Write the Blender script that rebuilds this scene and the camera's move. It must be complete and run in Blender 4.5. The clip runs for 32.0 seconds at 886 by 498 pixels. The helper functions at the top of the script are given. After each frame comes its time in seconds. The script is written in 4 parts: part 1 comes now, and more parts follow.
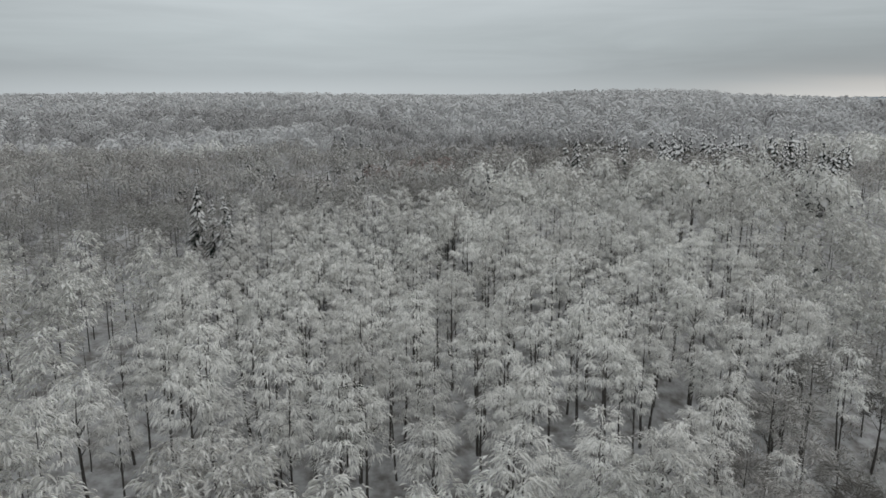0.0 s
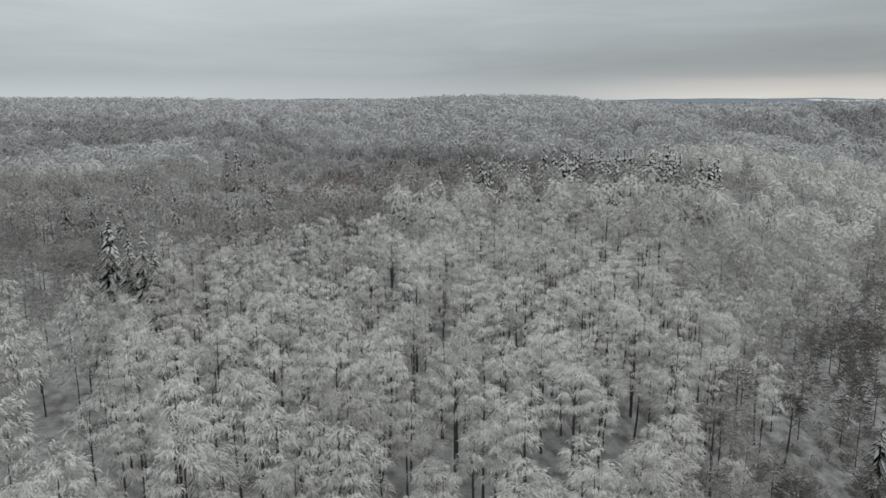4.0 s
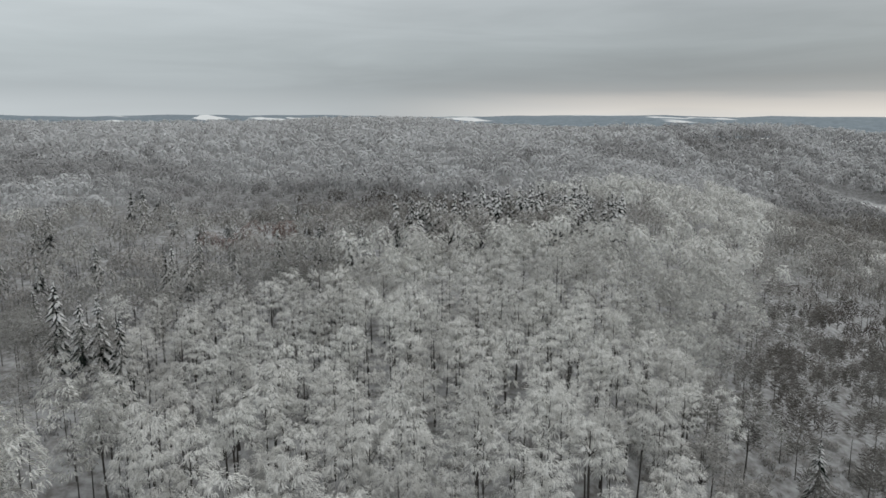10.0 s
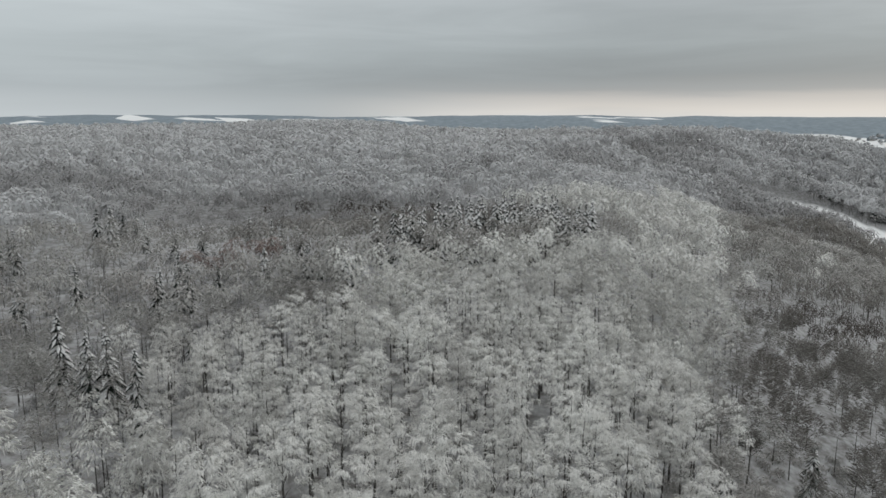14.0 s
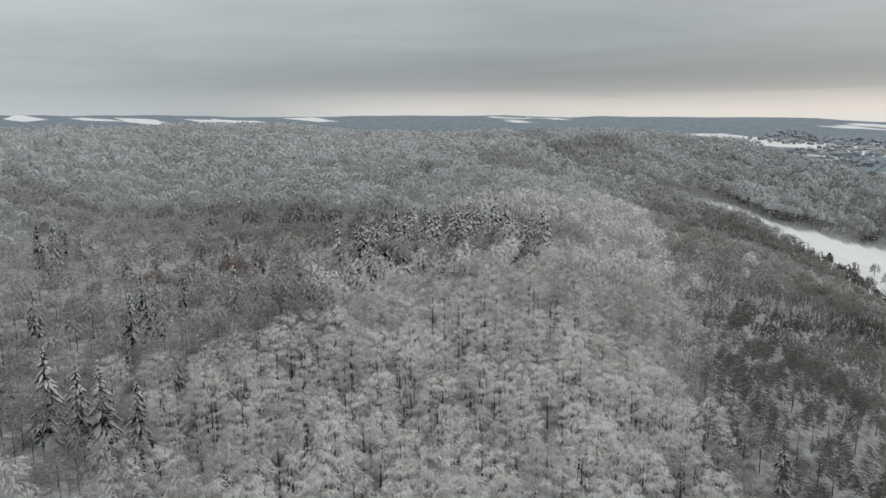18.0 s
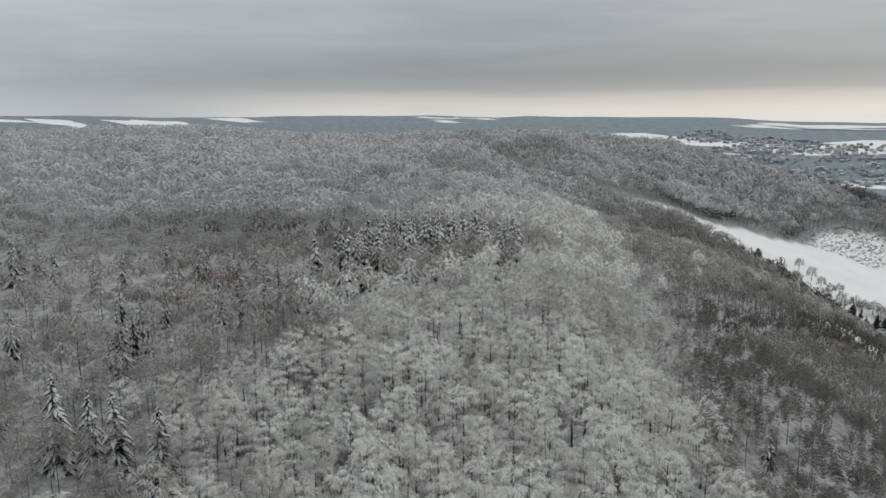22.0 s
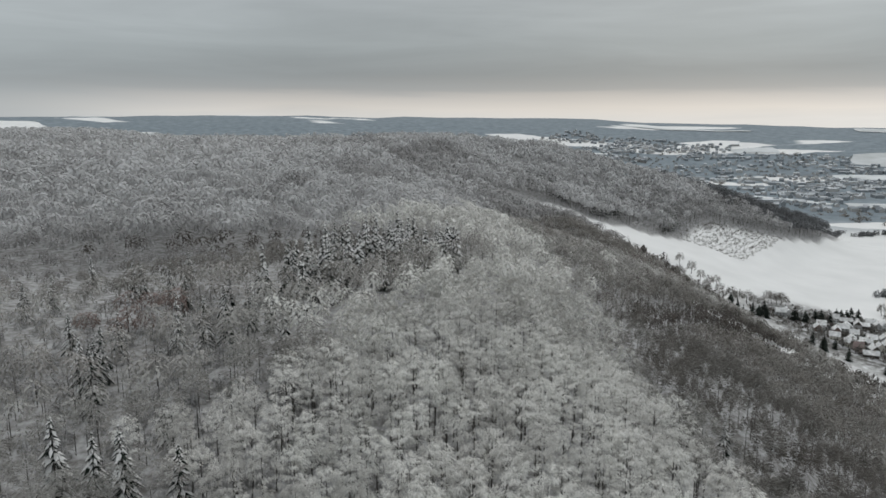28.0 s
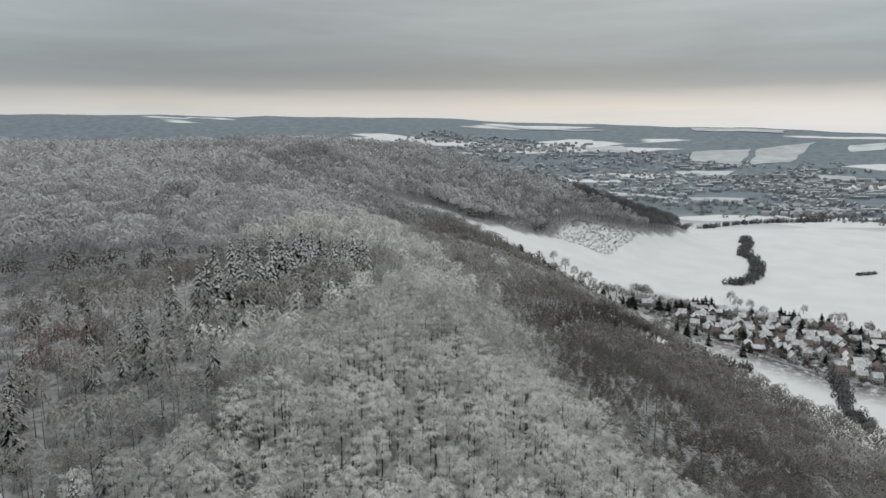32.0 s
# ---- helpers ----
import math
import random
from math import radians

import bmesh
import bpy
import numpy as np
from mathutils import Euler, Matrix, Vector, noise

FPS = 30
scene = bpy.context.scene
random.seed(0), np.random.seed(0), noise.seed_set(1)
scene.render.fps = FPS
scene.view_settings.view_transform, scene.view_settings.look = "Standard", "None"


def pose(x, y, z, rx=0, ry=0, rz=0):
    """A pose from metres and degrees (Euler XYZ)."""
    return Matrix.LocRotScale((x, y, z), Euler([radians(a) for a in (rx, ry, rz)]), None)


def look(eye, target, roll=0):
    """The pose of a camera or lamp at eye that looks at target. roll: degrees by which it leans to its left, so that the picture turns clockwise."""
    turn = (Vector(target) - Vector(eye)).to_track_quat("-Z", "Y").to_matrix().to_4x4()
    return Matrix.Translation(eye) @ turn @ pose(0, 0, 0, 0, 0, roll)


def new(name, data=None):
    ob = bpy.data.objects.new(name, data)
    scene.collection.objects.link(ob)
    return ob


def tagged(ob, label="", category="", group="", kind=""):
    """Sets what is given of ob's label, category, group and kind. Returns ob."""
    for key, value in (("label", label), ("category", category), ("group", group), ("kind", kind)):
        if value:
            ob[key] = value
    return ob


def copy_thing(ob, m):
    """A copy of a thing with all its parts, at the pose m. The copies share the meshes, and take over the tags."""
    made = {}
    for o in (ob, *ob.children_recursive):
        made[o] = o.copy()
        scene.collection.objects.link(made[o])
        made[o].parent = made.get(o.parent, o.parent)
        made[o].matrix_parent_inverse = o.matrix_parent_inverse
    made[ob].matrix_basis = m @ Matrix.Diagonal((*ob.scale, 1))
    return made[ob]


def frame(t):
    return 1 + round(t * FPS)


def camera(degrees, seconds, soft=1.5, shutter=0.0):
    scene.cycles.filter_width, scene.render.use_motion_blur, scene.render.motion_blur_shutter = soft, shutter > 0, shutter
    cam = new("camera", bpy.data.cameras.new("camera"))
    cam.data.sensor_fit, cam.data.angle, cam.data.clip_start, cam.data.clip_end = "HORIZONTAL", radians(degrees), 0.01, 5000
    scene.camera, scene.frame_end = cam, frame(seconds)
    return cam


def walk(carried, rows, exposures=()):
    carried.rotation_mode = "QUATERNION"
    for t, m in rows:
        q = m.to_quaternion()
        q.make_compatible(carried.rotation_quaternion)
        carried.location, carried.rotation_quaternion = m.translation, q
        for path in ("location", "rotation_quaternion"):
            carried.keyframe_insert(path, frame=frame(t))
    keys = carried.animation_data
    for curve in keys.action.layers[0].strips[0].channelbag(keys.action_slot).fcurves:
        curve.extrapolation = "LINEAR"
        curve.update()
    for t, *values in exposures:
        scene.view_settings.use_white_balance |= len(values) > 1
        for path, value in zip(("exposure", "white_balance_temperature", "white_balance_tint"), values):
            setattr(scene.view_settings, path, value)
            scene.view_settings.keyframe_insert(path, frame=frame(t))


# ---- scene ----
cam = camera(63.7, 32.0, soft=1.55)
METRES, EYE, TILT, LEAN, TURN = 160.0, 60.0, -11.2, 0.0, 0.0
ROWS = [
    (0.0, 0.0, 0.0, 0.0, 0.0, 0.0, -0.0),
    (0.5, -0.0138, -0.0027, 0.0054, -1.65, -0.01, 0.33),
    (1.0, -0.0274, -0.0049, 0.0108, -3.24, -0.02, 0.66),
    (1.5, -0.0411, -0.007, 0.0163, -4.83, -0.06, 0.98),
    (2.0, -0.0546, -0.0085, 0.0215, -6.43, -0.08, 1.31),
    (2.5, -0.0681, -0.0097, 0.0269, -7.9, -0.12, 1.61),
    (3.0, -0.0816, -0.0106, 0.0325, -9.08, -0.17, 1.84),
    (3.5, -0.0949, -0.0111, 0.0379, -10.06, -0.2, 2.04),
    (5.5, -0.1501, -0.01, 0.0607, -13.26, -0.36, 2.6),
    (6.0, -0.1632, -0.0091, 0.0663, -14.23, -0.42, 2.79),
    (6.5, -0.1767, -0.0081, 0.0719, -15.14, -0.47, 2.97),
    (7.0, -0.19, -0.0069, 0.0778, -15.9, -0.52, 3.11),
    (7.5, -0.2037, -0.005, 0.0832, -16.66, -0.42, 3.25),
    (8.0, -0.2172, -0.0029, 0.0891, -17.42, -0.14, 3.39),
    (8.5, -0.2311, -0.0006, 0.095, -18.37, 0.17, 3.54),
    (9.0, -0.2442, 0.0013, 0.1005, -19.54, 0.36, 3.8),
    (9.5, -0.258, 0.0039, 0.1061, -20.85, 0.34, 4.05),
    (10.0, -0.2716, 0.0071, 0.1108, -21.88, 0.3, 4.25),
    (10.5, -0.2854, 0.0102, 0.1166, -22.47, 0.22, 4.35),
    (11.0, -0.2992, 0.0141, 0.1218, -22.95, 0.17, 4.44),
    (11.5, -0.3133, 0.0181, 0.1269, -23.48, 0.13, 4.54),
    (12.0, -0.3278, 0.023, 0.1318, -24.18, 0.09, 4.66),
    (12.5, -0.3419, 0.0273, 0.1374, -25.01, -0.01, 4.84),
    (13.0, -0.3564, 0.0323, 0.1428, -25.87, -0.09, 5.02),
    (13.5, -0.3709, 0.0375, 0.1482, -26.62, -0.16, 5.16),
    (14.0, -0.3854, 0.0429, 0.1537, -27.31, -0.23, 5.29),
    (14.5, -0.3998, 0.0486, 0.1589, -28.0, -0.29, 5.41),
    (16.5, -0.4579, 0.0739, 0.18, -31.34, -0.66, 5.98),
    (17.0, -0.4722, 0.08, 0.1854, -32.29, -0.77, 6.16),
    (17.5, -0.4864, 0.0865, 0.1907, -33.33, -0.89, 6.33),
    (18.0, -0.5002, 0.0932, 0.1959, -34.41, -1.01, 6.54),
    (18.5, -0.5138, 0.1002, 0.201, -35.49, -1.14, 6.73),
    (19.0, -0.5273, 0.1074, 0.2062, -36.55, -1.27, 6.9),
    (19.5, -0.5404, 0.1151, 0.2111, -37.38, -1.38, 7.06),
    (20.0, -0.5536, 0.1233, 0.2155, -37.76, -1.43, 7.12),
    (20.5, -0.5664, 0.1314, 0.2194, -37.94, -1.47, 7.15),
    (21.0, -0.579, 0.14, 0.2232, -38.48, -1.53, 7.24),
    (21.5, -0.5919, 0.1481, 0.2271, -39.4, -1.65, 7.39),
    (22.0, -0.6042, 0.1569, 0.2308, -40.25, -1.76, 7.54),
    (22.5, -0.6164, 0.1657, 0.2345, -40.97, -1.85, 7.65),
    (23.0, -0.6286, 0.1747, 0.2384, -41.65, -1.95, 7.73),
    (23.5, -0.6407, 0.1839, 0.2422, -42.35, -2.05, 7.82),
    (24.0, -0.6524, 0.1932, 0.2459, -43.17, -2.16, 7.93),
    (24.5, -0.6641, 0.2025, 0.2496, -44.07, -2.29, 8.04),
    (26.5, -0.7103, 0.2427, 0.2668, -46.51, -2.65, 8.25),
    (27.0, -0.7214, 0.2524, 0.2715, -47.62, -2.81, 8.39),
    (27.5, -0.7325, 0.2621, 0.2777, -49.12, -3.03, 8.57),
    (28.0, -0.7429, 0.2715, 0.284, -50.36, -3.21, 8.71),
    (28.5, -0.7537, 0.2814, 0.2913, -51.24, -3.34, 8.81),
    (29.0, -0.7644, 0.291, 0.2994, -52.18, -3.49, 8.92),
    (29.5, -0.7749, 0.3014, 0.3073, -53.36, -3.68, 9.04),
    (30.0, -0.7852, 0.3114, 0.3148, -54.72, -3.9, 9.19),
    (30.5, -0.7952, 0.3219, 0.3222, -56.3, -4.17, 9.35),
    (31.0, -0.8051, 0.3328, 0.3291, -58.08, -4.49, 9.52),
    (31.5, -0.8148, 0.3436, 0.3359, -59.84, -4.83, 9.68),
    (32.0, -0.824, 0.3549, 0.3424, -61.35, -5.11, 9.81),
]
walk(cam, [(t, pose(0, 0, EYE, TILT, LEAN, TURN) @ pose(METRES * x, METRES * y, METRES * z, 90 + pitch, roll, yaw)) for t, x, y, z, yaw, pitch, roll in ROWS],
     exposures=[(0, 0.0), (16, 0.0), (24, -0.04), (29, -0.1), (32, -0.12)])

# ---- world: overcast winter sky with a warm clear strip low in the south-east ----
world = bpy.data.worlds.new("overcast_sky")
scene.world = world
world.use_nodes = True
wn, wl = world.node_tree.nodes, world.node_tree.links
wn.clear()


def wnode(kind, operation=None):
    n = wn.new(kind)
    if operation:
        n.operation = operation
    return n


w_co = wnode("ShaderNodeTexCoord")
w_sep = wnode("ShaderNodeSeparateXYZ")
wl.new(w_co.outputs["Generated"], w_sep.inputs[0])
# streaked cloud noise, flattened towards the horizon
w_map = wnode("ShaderNodeMapping")
w_map.inputs["Scale"].default_value = (1.6, 1.6, 16.0)
wl.new(w_co.outputs["Generated"], w_map.inputs["Vector"])
w_noise = wnode("ShaderNodeTexNoise")
w_noise.inputs["Scale"].default_value = 1.7
w_noise.inputs["Detail"].default_value = 7.0
w_noise.inputs["Roughness"].default_value = 0.55
w_noise.inputs["Distortion"].default_value = 0.4
wl.new(w_map.outputs[0], w_noise.inputs["Vector"])


def wmath(op, a, b, c=None):
    n = wnode("ShaderNodeMath", operation=op)
    for i, v in enumerate((a, b, c)):
        if v is None:
            continue
        if isinstance(v, (int, float)):
            n.inputs[i].default_value = v
        else:
            wl.new(v, n.inputs[i])
    return n.outputs[0]


def wramp(fac, stops):
    n = wnode("ShaderNodeValToRGB")
    wl.new(fac, n.inputs[0])
    els = n.color_ramp.elements
    while len(els) < len(stops):
        els.new(0.5)
    for e, (p, c) in zip(els, stops):
        e.position, e.color = p, (*c, 1.0)
    return n.outputs[0]


def wmix(fac, a, b, mode="MIX"):
    n = wnode("ShaderNodeMix")
    n.data_type, n.blend_type = "RGBA", mode
    for sock, v in ((n.inputs[0], fac), (n.inputs[6], a), (n.inputs[7], b)):
        if isinstance(v, (int, float)):
            sock.default_value = v
        elif isinstance(v, tuple):
            sock.default_value = (*v, 1.0)
        else:
            wl.new(v, sock)
    return n.outputs[2]


w_wave = wmath("SUBTRACT", w_noise.outputs["Fac"], 0.5)
w_elev = wmath("ADD", w_sep.outputs["Z"], wmath("MULTIPLY", w_wave, 0.035))
w_cloud = wramp(wmath("MULTIPLY", w_elev, 1.0), [
    (0.0, (0.43, 0.455, 0.46)), (0.022, (0.40, 0.425, 0.432)), (0.045, (0.335, 0.36, 0.368)),
    (0.085, (0.375, 0.405, 0.41)), (0.16, (0.47, 0.50, 0.505)), (0.45, (0.68, 0.71, 0.72)), (1.0, (0.86, 0.89, 0.90))])
w_warm = wramp(wmath("ADD", w_sep.outputs["Z"], wmath("MULTIPLY", w_wave, 0.034)), [
    (0.0, (0.76, 0.75, 0.72)), (0.016, (0.75, 0.712, 0.66)), (0.029, (0.60, 0.578, 0.55)), (0.040, (0.40, 0.41, 0.41)), (0.056, (0.335, 0.358, 0.366)),
    (0.095, (0.375, 0.405, 0.41)), (0.16, (0.47, 0.50, 0.505)), (0.45, (0.68, 0.71, 0.72)), (1.0, (0.86, 0.89, 0.90))])
w_dot = wnode("ShaderNodeVectorMath", operation="DOT_PRODUCT")
wl.new(w_co.outputs["Generated"], w_dot.inputs[0])
w_dot.inputs[1].default_value = (math.sin(radians(72)), math.cos(radians(72)), 0.0)
w_side = wnode("ShaderNodeMapRange")
w_side.interpolation_type = "SMOOTHSTEP"
wl.new(w_dot.outputs["Value"], w_side.inputs[0])
w_side.inputs[1].default_value, w_side.inputs[2].default_value = 0.52, 0.86
w_sky = wmix(w_side.outputs[0], w_cloud, w_warm)
w_nw = wnode("ShaderNodeVectorMath", operation="DOT_PRODUCT")
wl.new(w_co.outputs["Generated"], w_nw.inputs[0])
w_nw.inputs[1].default_value = (-0.17, 0.985, 0.0)
w_turn = wramp(wmath("MULTIPLY", wmath("ADD", w_nw.outputs["Value"], 1.0), 0.5), [
    (0.0, (0.90, 0.90, 0.90)), (0.40, (1.10, 1.10, 1.10)), (0.54, (1.02, 1.02, 1.02)), (0.67, (0.94, 0.94, 0.94)), (0.825, (0.92, 0.92, 0.92)), (0.935, (1.06, 1.06, 1.06)), (1.0, (1.36, 1.36, 1.36))])
w_bw = wnode("ShaderNodeRGBToBW")
wl.new(w_turn, w_bw.inputs[0])
w_gain = wmath("ADD", wmath("MULTIPLY", w_wave, 0.42), w_bw.outputs[0])
w_lit = wmix(1.0, wmix(1.0, w_sky, (0.98, 1.0, 1.025), "MULTIPLY"), w_gain, "MULTIPLY")
w_nish = wnode("ShaderNodeTexSky")
w_nish.sky_type, w_nish.sun_disc, w_nish.sun_elevation, w_nish.sun_rotation = "NISHITA", False, radians(25), radians(72)
w_bg1, w_bg2 = wnode("ShaderNodeBackground"), wnode("ShaderNodeBackground")
wl.new(w_lit, w_bg1.inputs[0])
w_bg1.inputs[1].default_value = 0.95
wl.new(w_nish.outputs[0], w_bg2.inputs[0])
w_bg2.inputs[1].default_value = 0.003
w_add, w_out = wnode("ShaderNodeAddShader"), wnode("ShaderNodeOutputWorld")
wl.new(w_bg1.outputs[0], w_add.inputs[0])
wl.new(w_bg2.outputs[0], w_add.inputs[1])
wl.new(w_add.outputs[0], w_out.inputs[0])

sun = new("sun", bpy.data.lights.new("sun", "SUN"))
sun.data.energy, sun.data.angle, sun.data.color = 0.8, radians(50), (1.0, 0.975, 0.94)
sun.matrix_world = look((0, 0, 300), (-0.6 * math.sin(radians(72)), -0.6 * math.cos(radians(72)), 299.1))


# ---- materials ----
def material(name, build):
    m = bpy.data.materials.new(name)
    m.use_nodes = True
    nt = m.node_tree
    bsdf = nt.nodes["Principled BSDF"]
    build(nt, bsdf)
    return m


def link_noise(nt, scale, detail=4.0, rough=0.55, vector=None, stretch=None):
    n = nt.nodes.new("ShaderNodeTexNoise")
    n.inputs["Scale"].default_value, n.inputs["Detail"].default_value = scale, detail
    n.inputs["Roughness"].default_value = rough
    if vector is None:
        vector = nt.nodes.new("ShaderNodeNewGeometry").outputs["Position"]
    if stretch:
        mp = nt.nodes.new("ShaderNodeMapping")
        mp.inputs["Scale"].default_value = stretch
        nt.links.new(vector, mp.inputs["Vector"])
        vector = mp.outputs[0]
    nt.links.new(vector, n.inputs["Vector"])
    return n.outputs["Fac"]


def ramp(nt, fac, stops):
    n = nt.nodes.new("ShaderNodeValToRGB")
    nt.links.new(fac, n.inputs[0])
    els = n.color_ramp.elements
    while len(els) < len(stops):
        els.new(0.5)
    for e, (p, c) in zip(els, stops):
        e.position, e.color = p, (*c, 1.0)
    return n.outputs[0]


def mixed(nt, fac, a, b, mode="MIX"):
    n = nt.nodes.new("ShaderNodeMix")
    n.data_type, n.blend_type = "RGBA", mode
    for sock, v in ((n.inputs[0], fac), (n.inputs[6], a), (n.inputs[7], b)):
        if isinstance(v, (int, float)):
            sock.default_value = v
        elif isinstance(v, tuple):
            sock.default_value = (*v, 1.0)
        else:
            nt.links.new(v, sock)
    return n.outputs[2]


def bump(nt, bsdf, fac, strength, distance):
    b = nt.nodes.new("ShaderNodeBump")
    b.inputs["Strength"].default_value, b.inputs["Distance"].default_value = strength, distance
    nt.links.new(fac, b.inputs["Height"])
    nt.links.new(b.outputs[0], bsdf.inputs["Normal"])


def twig_material(name, stops, tint, rough=0.85, patch=None):
    """Twigs with rime: every spray takes its own share of frost, stands differ at a larger scale."""
    def build(nt, bsdf):
        island = nt.nodes.new("ShaderNodeNewGeometry").outputs["Random Per Island"]
        calm = nt.nodes.new("ShaderNodeAttribute")
        calm.attribute_name = "calm"
        even = nt.nodes.new("ShaderNodeMix")
        even.inputs[3].default_value = 0.5
        nt.links.new(calm.outputs["Fac"], even.inputs[0])
        nt.links.new(island, even.inputs[2])
        col = ramp(nt, even.outputs[0], stops)
        stand = link_noise(nt, 0.035, 3.0)
        col = mixed(nt, ramp(nt, stand, [(0.35, (0, 0, 0)), (0.7, (1, 1, 1))]), col, mixed(nt, 1.0, col, tint, "MULTIPLY"))
        grain = link_noise(nt, 2.2, 3.0)
        col = mixed(nt, 1.0, col, ramp(nt, grain, [(0.25, (0.86, 0.86, 0.865)), (0.7, (1.0, 1.0, 1.0))]), "MULTIPLY")
        tone = nt.nodes.new("ShaderNodeAttribute")
        tone.attribute_name = "tone"
        rnd = nt.nodes.new("ShaderNodeMath")
        rnd.operation = "ADD"
        nt.links.new(tone.outputs["Fac"], rnd.inputs[0])
        nt.links.new(nt.nodes.new("ShaderNodeObjectInfo").outputs["Random"], rnd.inputs[1])
        frac = nt.nodes.new("ShaderNodeMath")
        frac.operation = "FRACT"
        nt.links.new(rnd.outputs[0], frac.inputs[0])
        col = mixed(nt, 1.0, col, ramp(nt, frac.outputs[0], [(0.0, (0.66, 0.655, 0.65)), (0.45, (0.92, 0.92, 0.92)), (1.0, (1.0, 1.0, 1.0))]), "MULTIPLY")
        nt.links.new(col, bsdf.inputs["Base Color"])
        bsdf.inputs["Roughness"].default_value = rough
        bsdf.inputs["Specular IOR Level"].default_value = 0.15
        # loose sprays let some light through
        trans = nt.nodes.new("ShaderNodeBsdfTranslucent")
        nt.links.new(col, trans.inputs["Color"])
        both = nt.nodes.new("ShaderNodeMixShader")
        both.inputs[0].default_value = 0.26
        nt.links.new(bsdf.outputs[0], both.inputs[1])
        nt.links.new(trans.outputs[0], both.inputs[2])
        nt.links.new(both.outputs[0], nt.nodes["Material Output"].inputs["Surface"])
    return material(name, build)


M_FROST = twig_material("rimed_twigs", [(0.0, (0.50, 0.493, 0.474)), (0.25, (0.72, 0.713, 0.682)), (0.5, (0.86, 0.853, 0.812)), (1.0, (0.95, 0.945, 0.902))], (0.90, 0.89, 0.89))
M_HALF = twig_material("half_rimed_twigs", [(0.0, (0.28, 0.271, 0.253)), (0.4, (0.45, 0.442, 0.415)), (0.75, (0.59, 0.582, 0.553)), (1.0, (0.78, 0.773, 0.745))], (0.86, 0.83, 0.83))
M_BARE = twig_material("bare_beech_twigs", [(0.0, (0.17, 0.162, 0.147)), (0.5, (0.285, 0.274, 0.252)), (0.85, (0.40, 0.389, 0.366)), (1.0, (0.58, 0.572, 0.55))], (0.80, 0.765, 0.75))
M_BROWN = twig_material("brown_young_twigs", [(0.0, (0.075, 0.067, 0.060)), (0.5, (0.125, 0.114, 0.104)), (1.0, (0.21, 0.198, 0.186))], (0.88, 0.84, 0.8))
# distant twig tones: contrast and warmth cut in the colour, as haze does
M_RIMED = twig_material("hazed_rime_twigs", [(0.0, (0.49, 0.488, 0.484)), (0.4, (0.64, 0.638, 0.634)), (1.0, (0.82, 0.82, 0.816))], (0.84, 0.83, 0.83))
M_PALE = twig_material("muted_pale_twigs", [(0.0, (0.34, 0.336, 0.33)), (0.5, (0.47, 0.466, 0.46)), (1.0, (0.64, 0.637, 0.632))], (0.84, 0.83, 0.825))
M_GREY = twig_material("hazed_bare_twigs", [(0.0, (0.26, 0.252, 0.246)), (0.5, (0.365, 0.357, 0.35)), (1.0, (0.52, 0.515, 0.51))], (0.84, 0.83, 0.825))
# dark twigs far off, with the bluish cast of haze in the colour
M_HAZEDARK = twig_material("hazed_dark_twigs", [(0.0, (0.11, 0.113, 0.116)), (0.5, (0.165, 0.168, 0.172)), (1.0, (0.27, 0.274, 0.278))], (0.86, 0.87, 0.88))
M_RED = twig_material("russet_larch_twigs", [(0.0, (0.19, 0.14, 0.12)), (0.6, (0.29, 0.23, 0.21)), (1.0, (0.44, 0.40, 0.38))], (0.95, 0.9, 0.88))
M_NEEDLE = twig_material("spruce_needles", [(0.0, (0.014, 0.019, 0.015)), (0.6, (0.028, 0.036, 0.029)), (1.0, (0.055, 0.065, 0.056))], (0.9, 0.95, 0.9))
M_SNOWPAD = twig_material("snow_on_branches", [(0.0, (0.86, 0.852, 0.835)), (1.0, (0.95, 0.942, 0.925))], (0.95, 0.95, 0.95))


def build_bark(nt, bsdf):
    streak = link_noise(nt, 1.0, 4.0, stretch=(6, 6, 1.2))
    col = ramp(nt, streak, [(0.3, (0.045, 0.04, 0.036)), (0.55, (0.085, 0.078, 0.07)), (0.68, (0.13, 0.125, 0.115)), (0.8, (0.45, 0.45, 0.45))])
    nt.links.new(col, bsdf.inputs["Base Color"])
    bsdf.inputs["Roughness"].default_value = 0.9
    bump(nt, bsdf, streak, 0.4, 0.03)


M_BARK = material("beech_bark", build_bark)


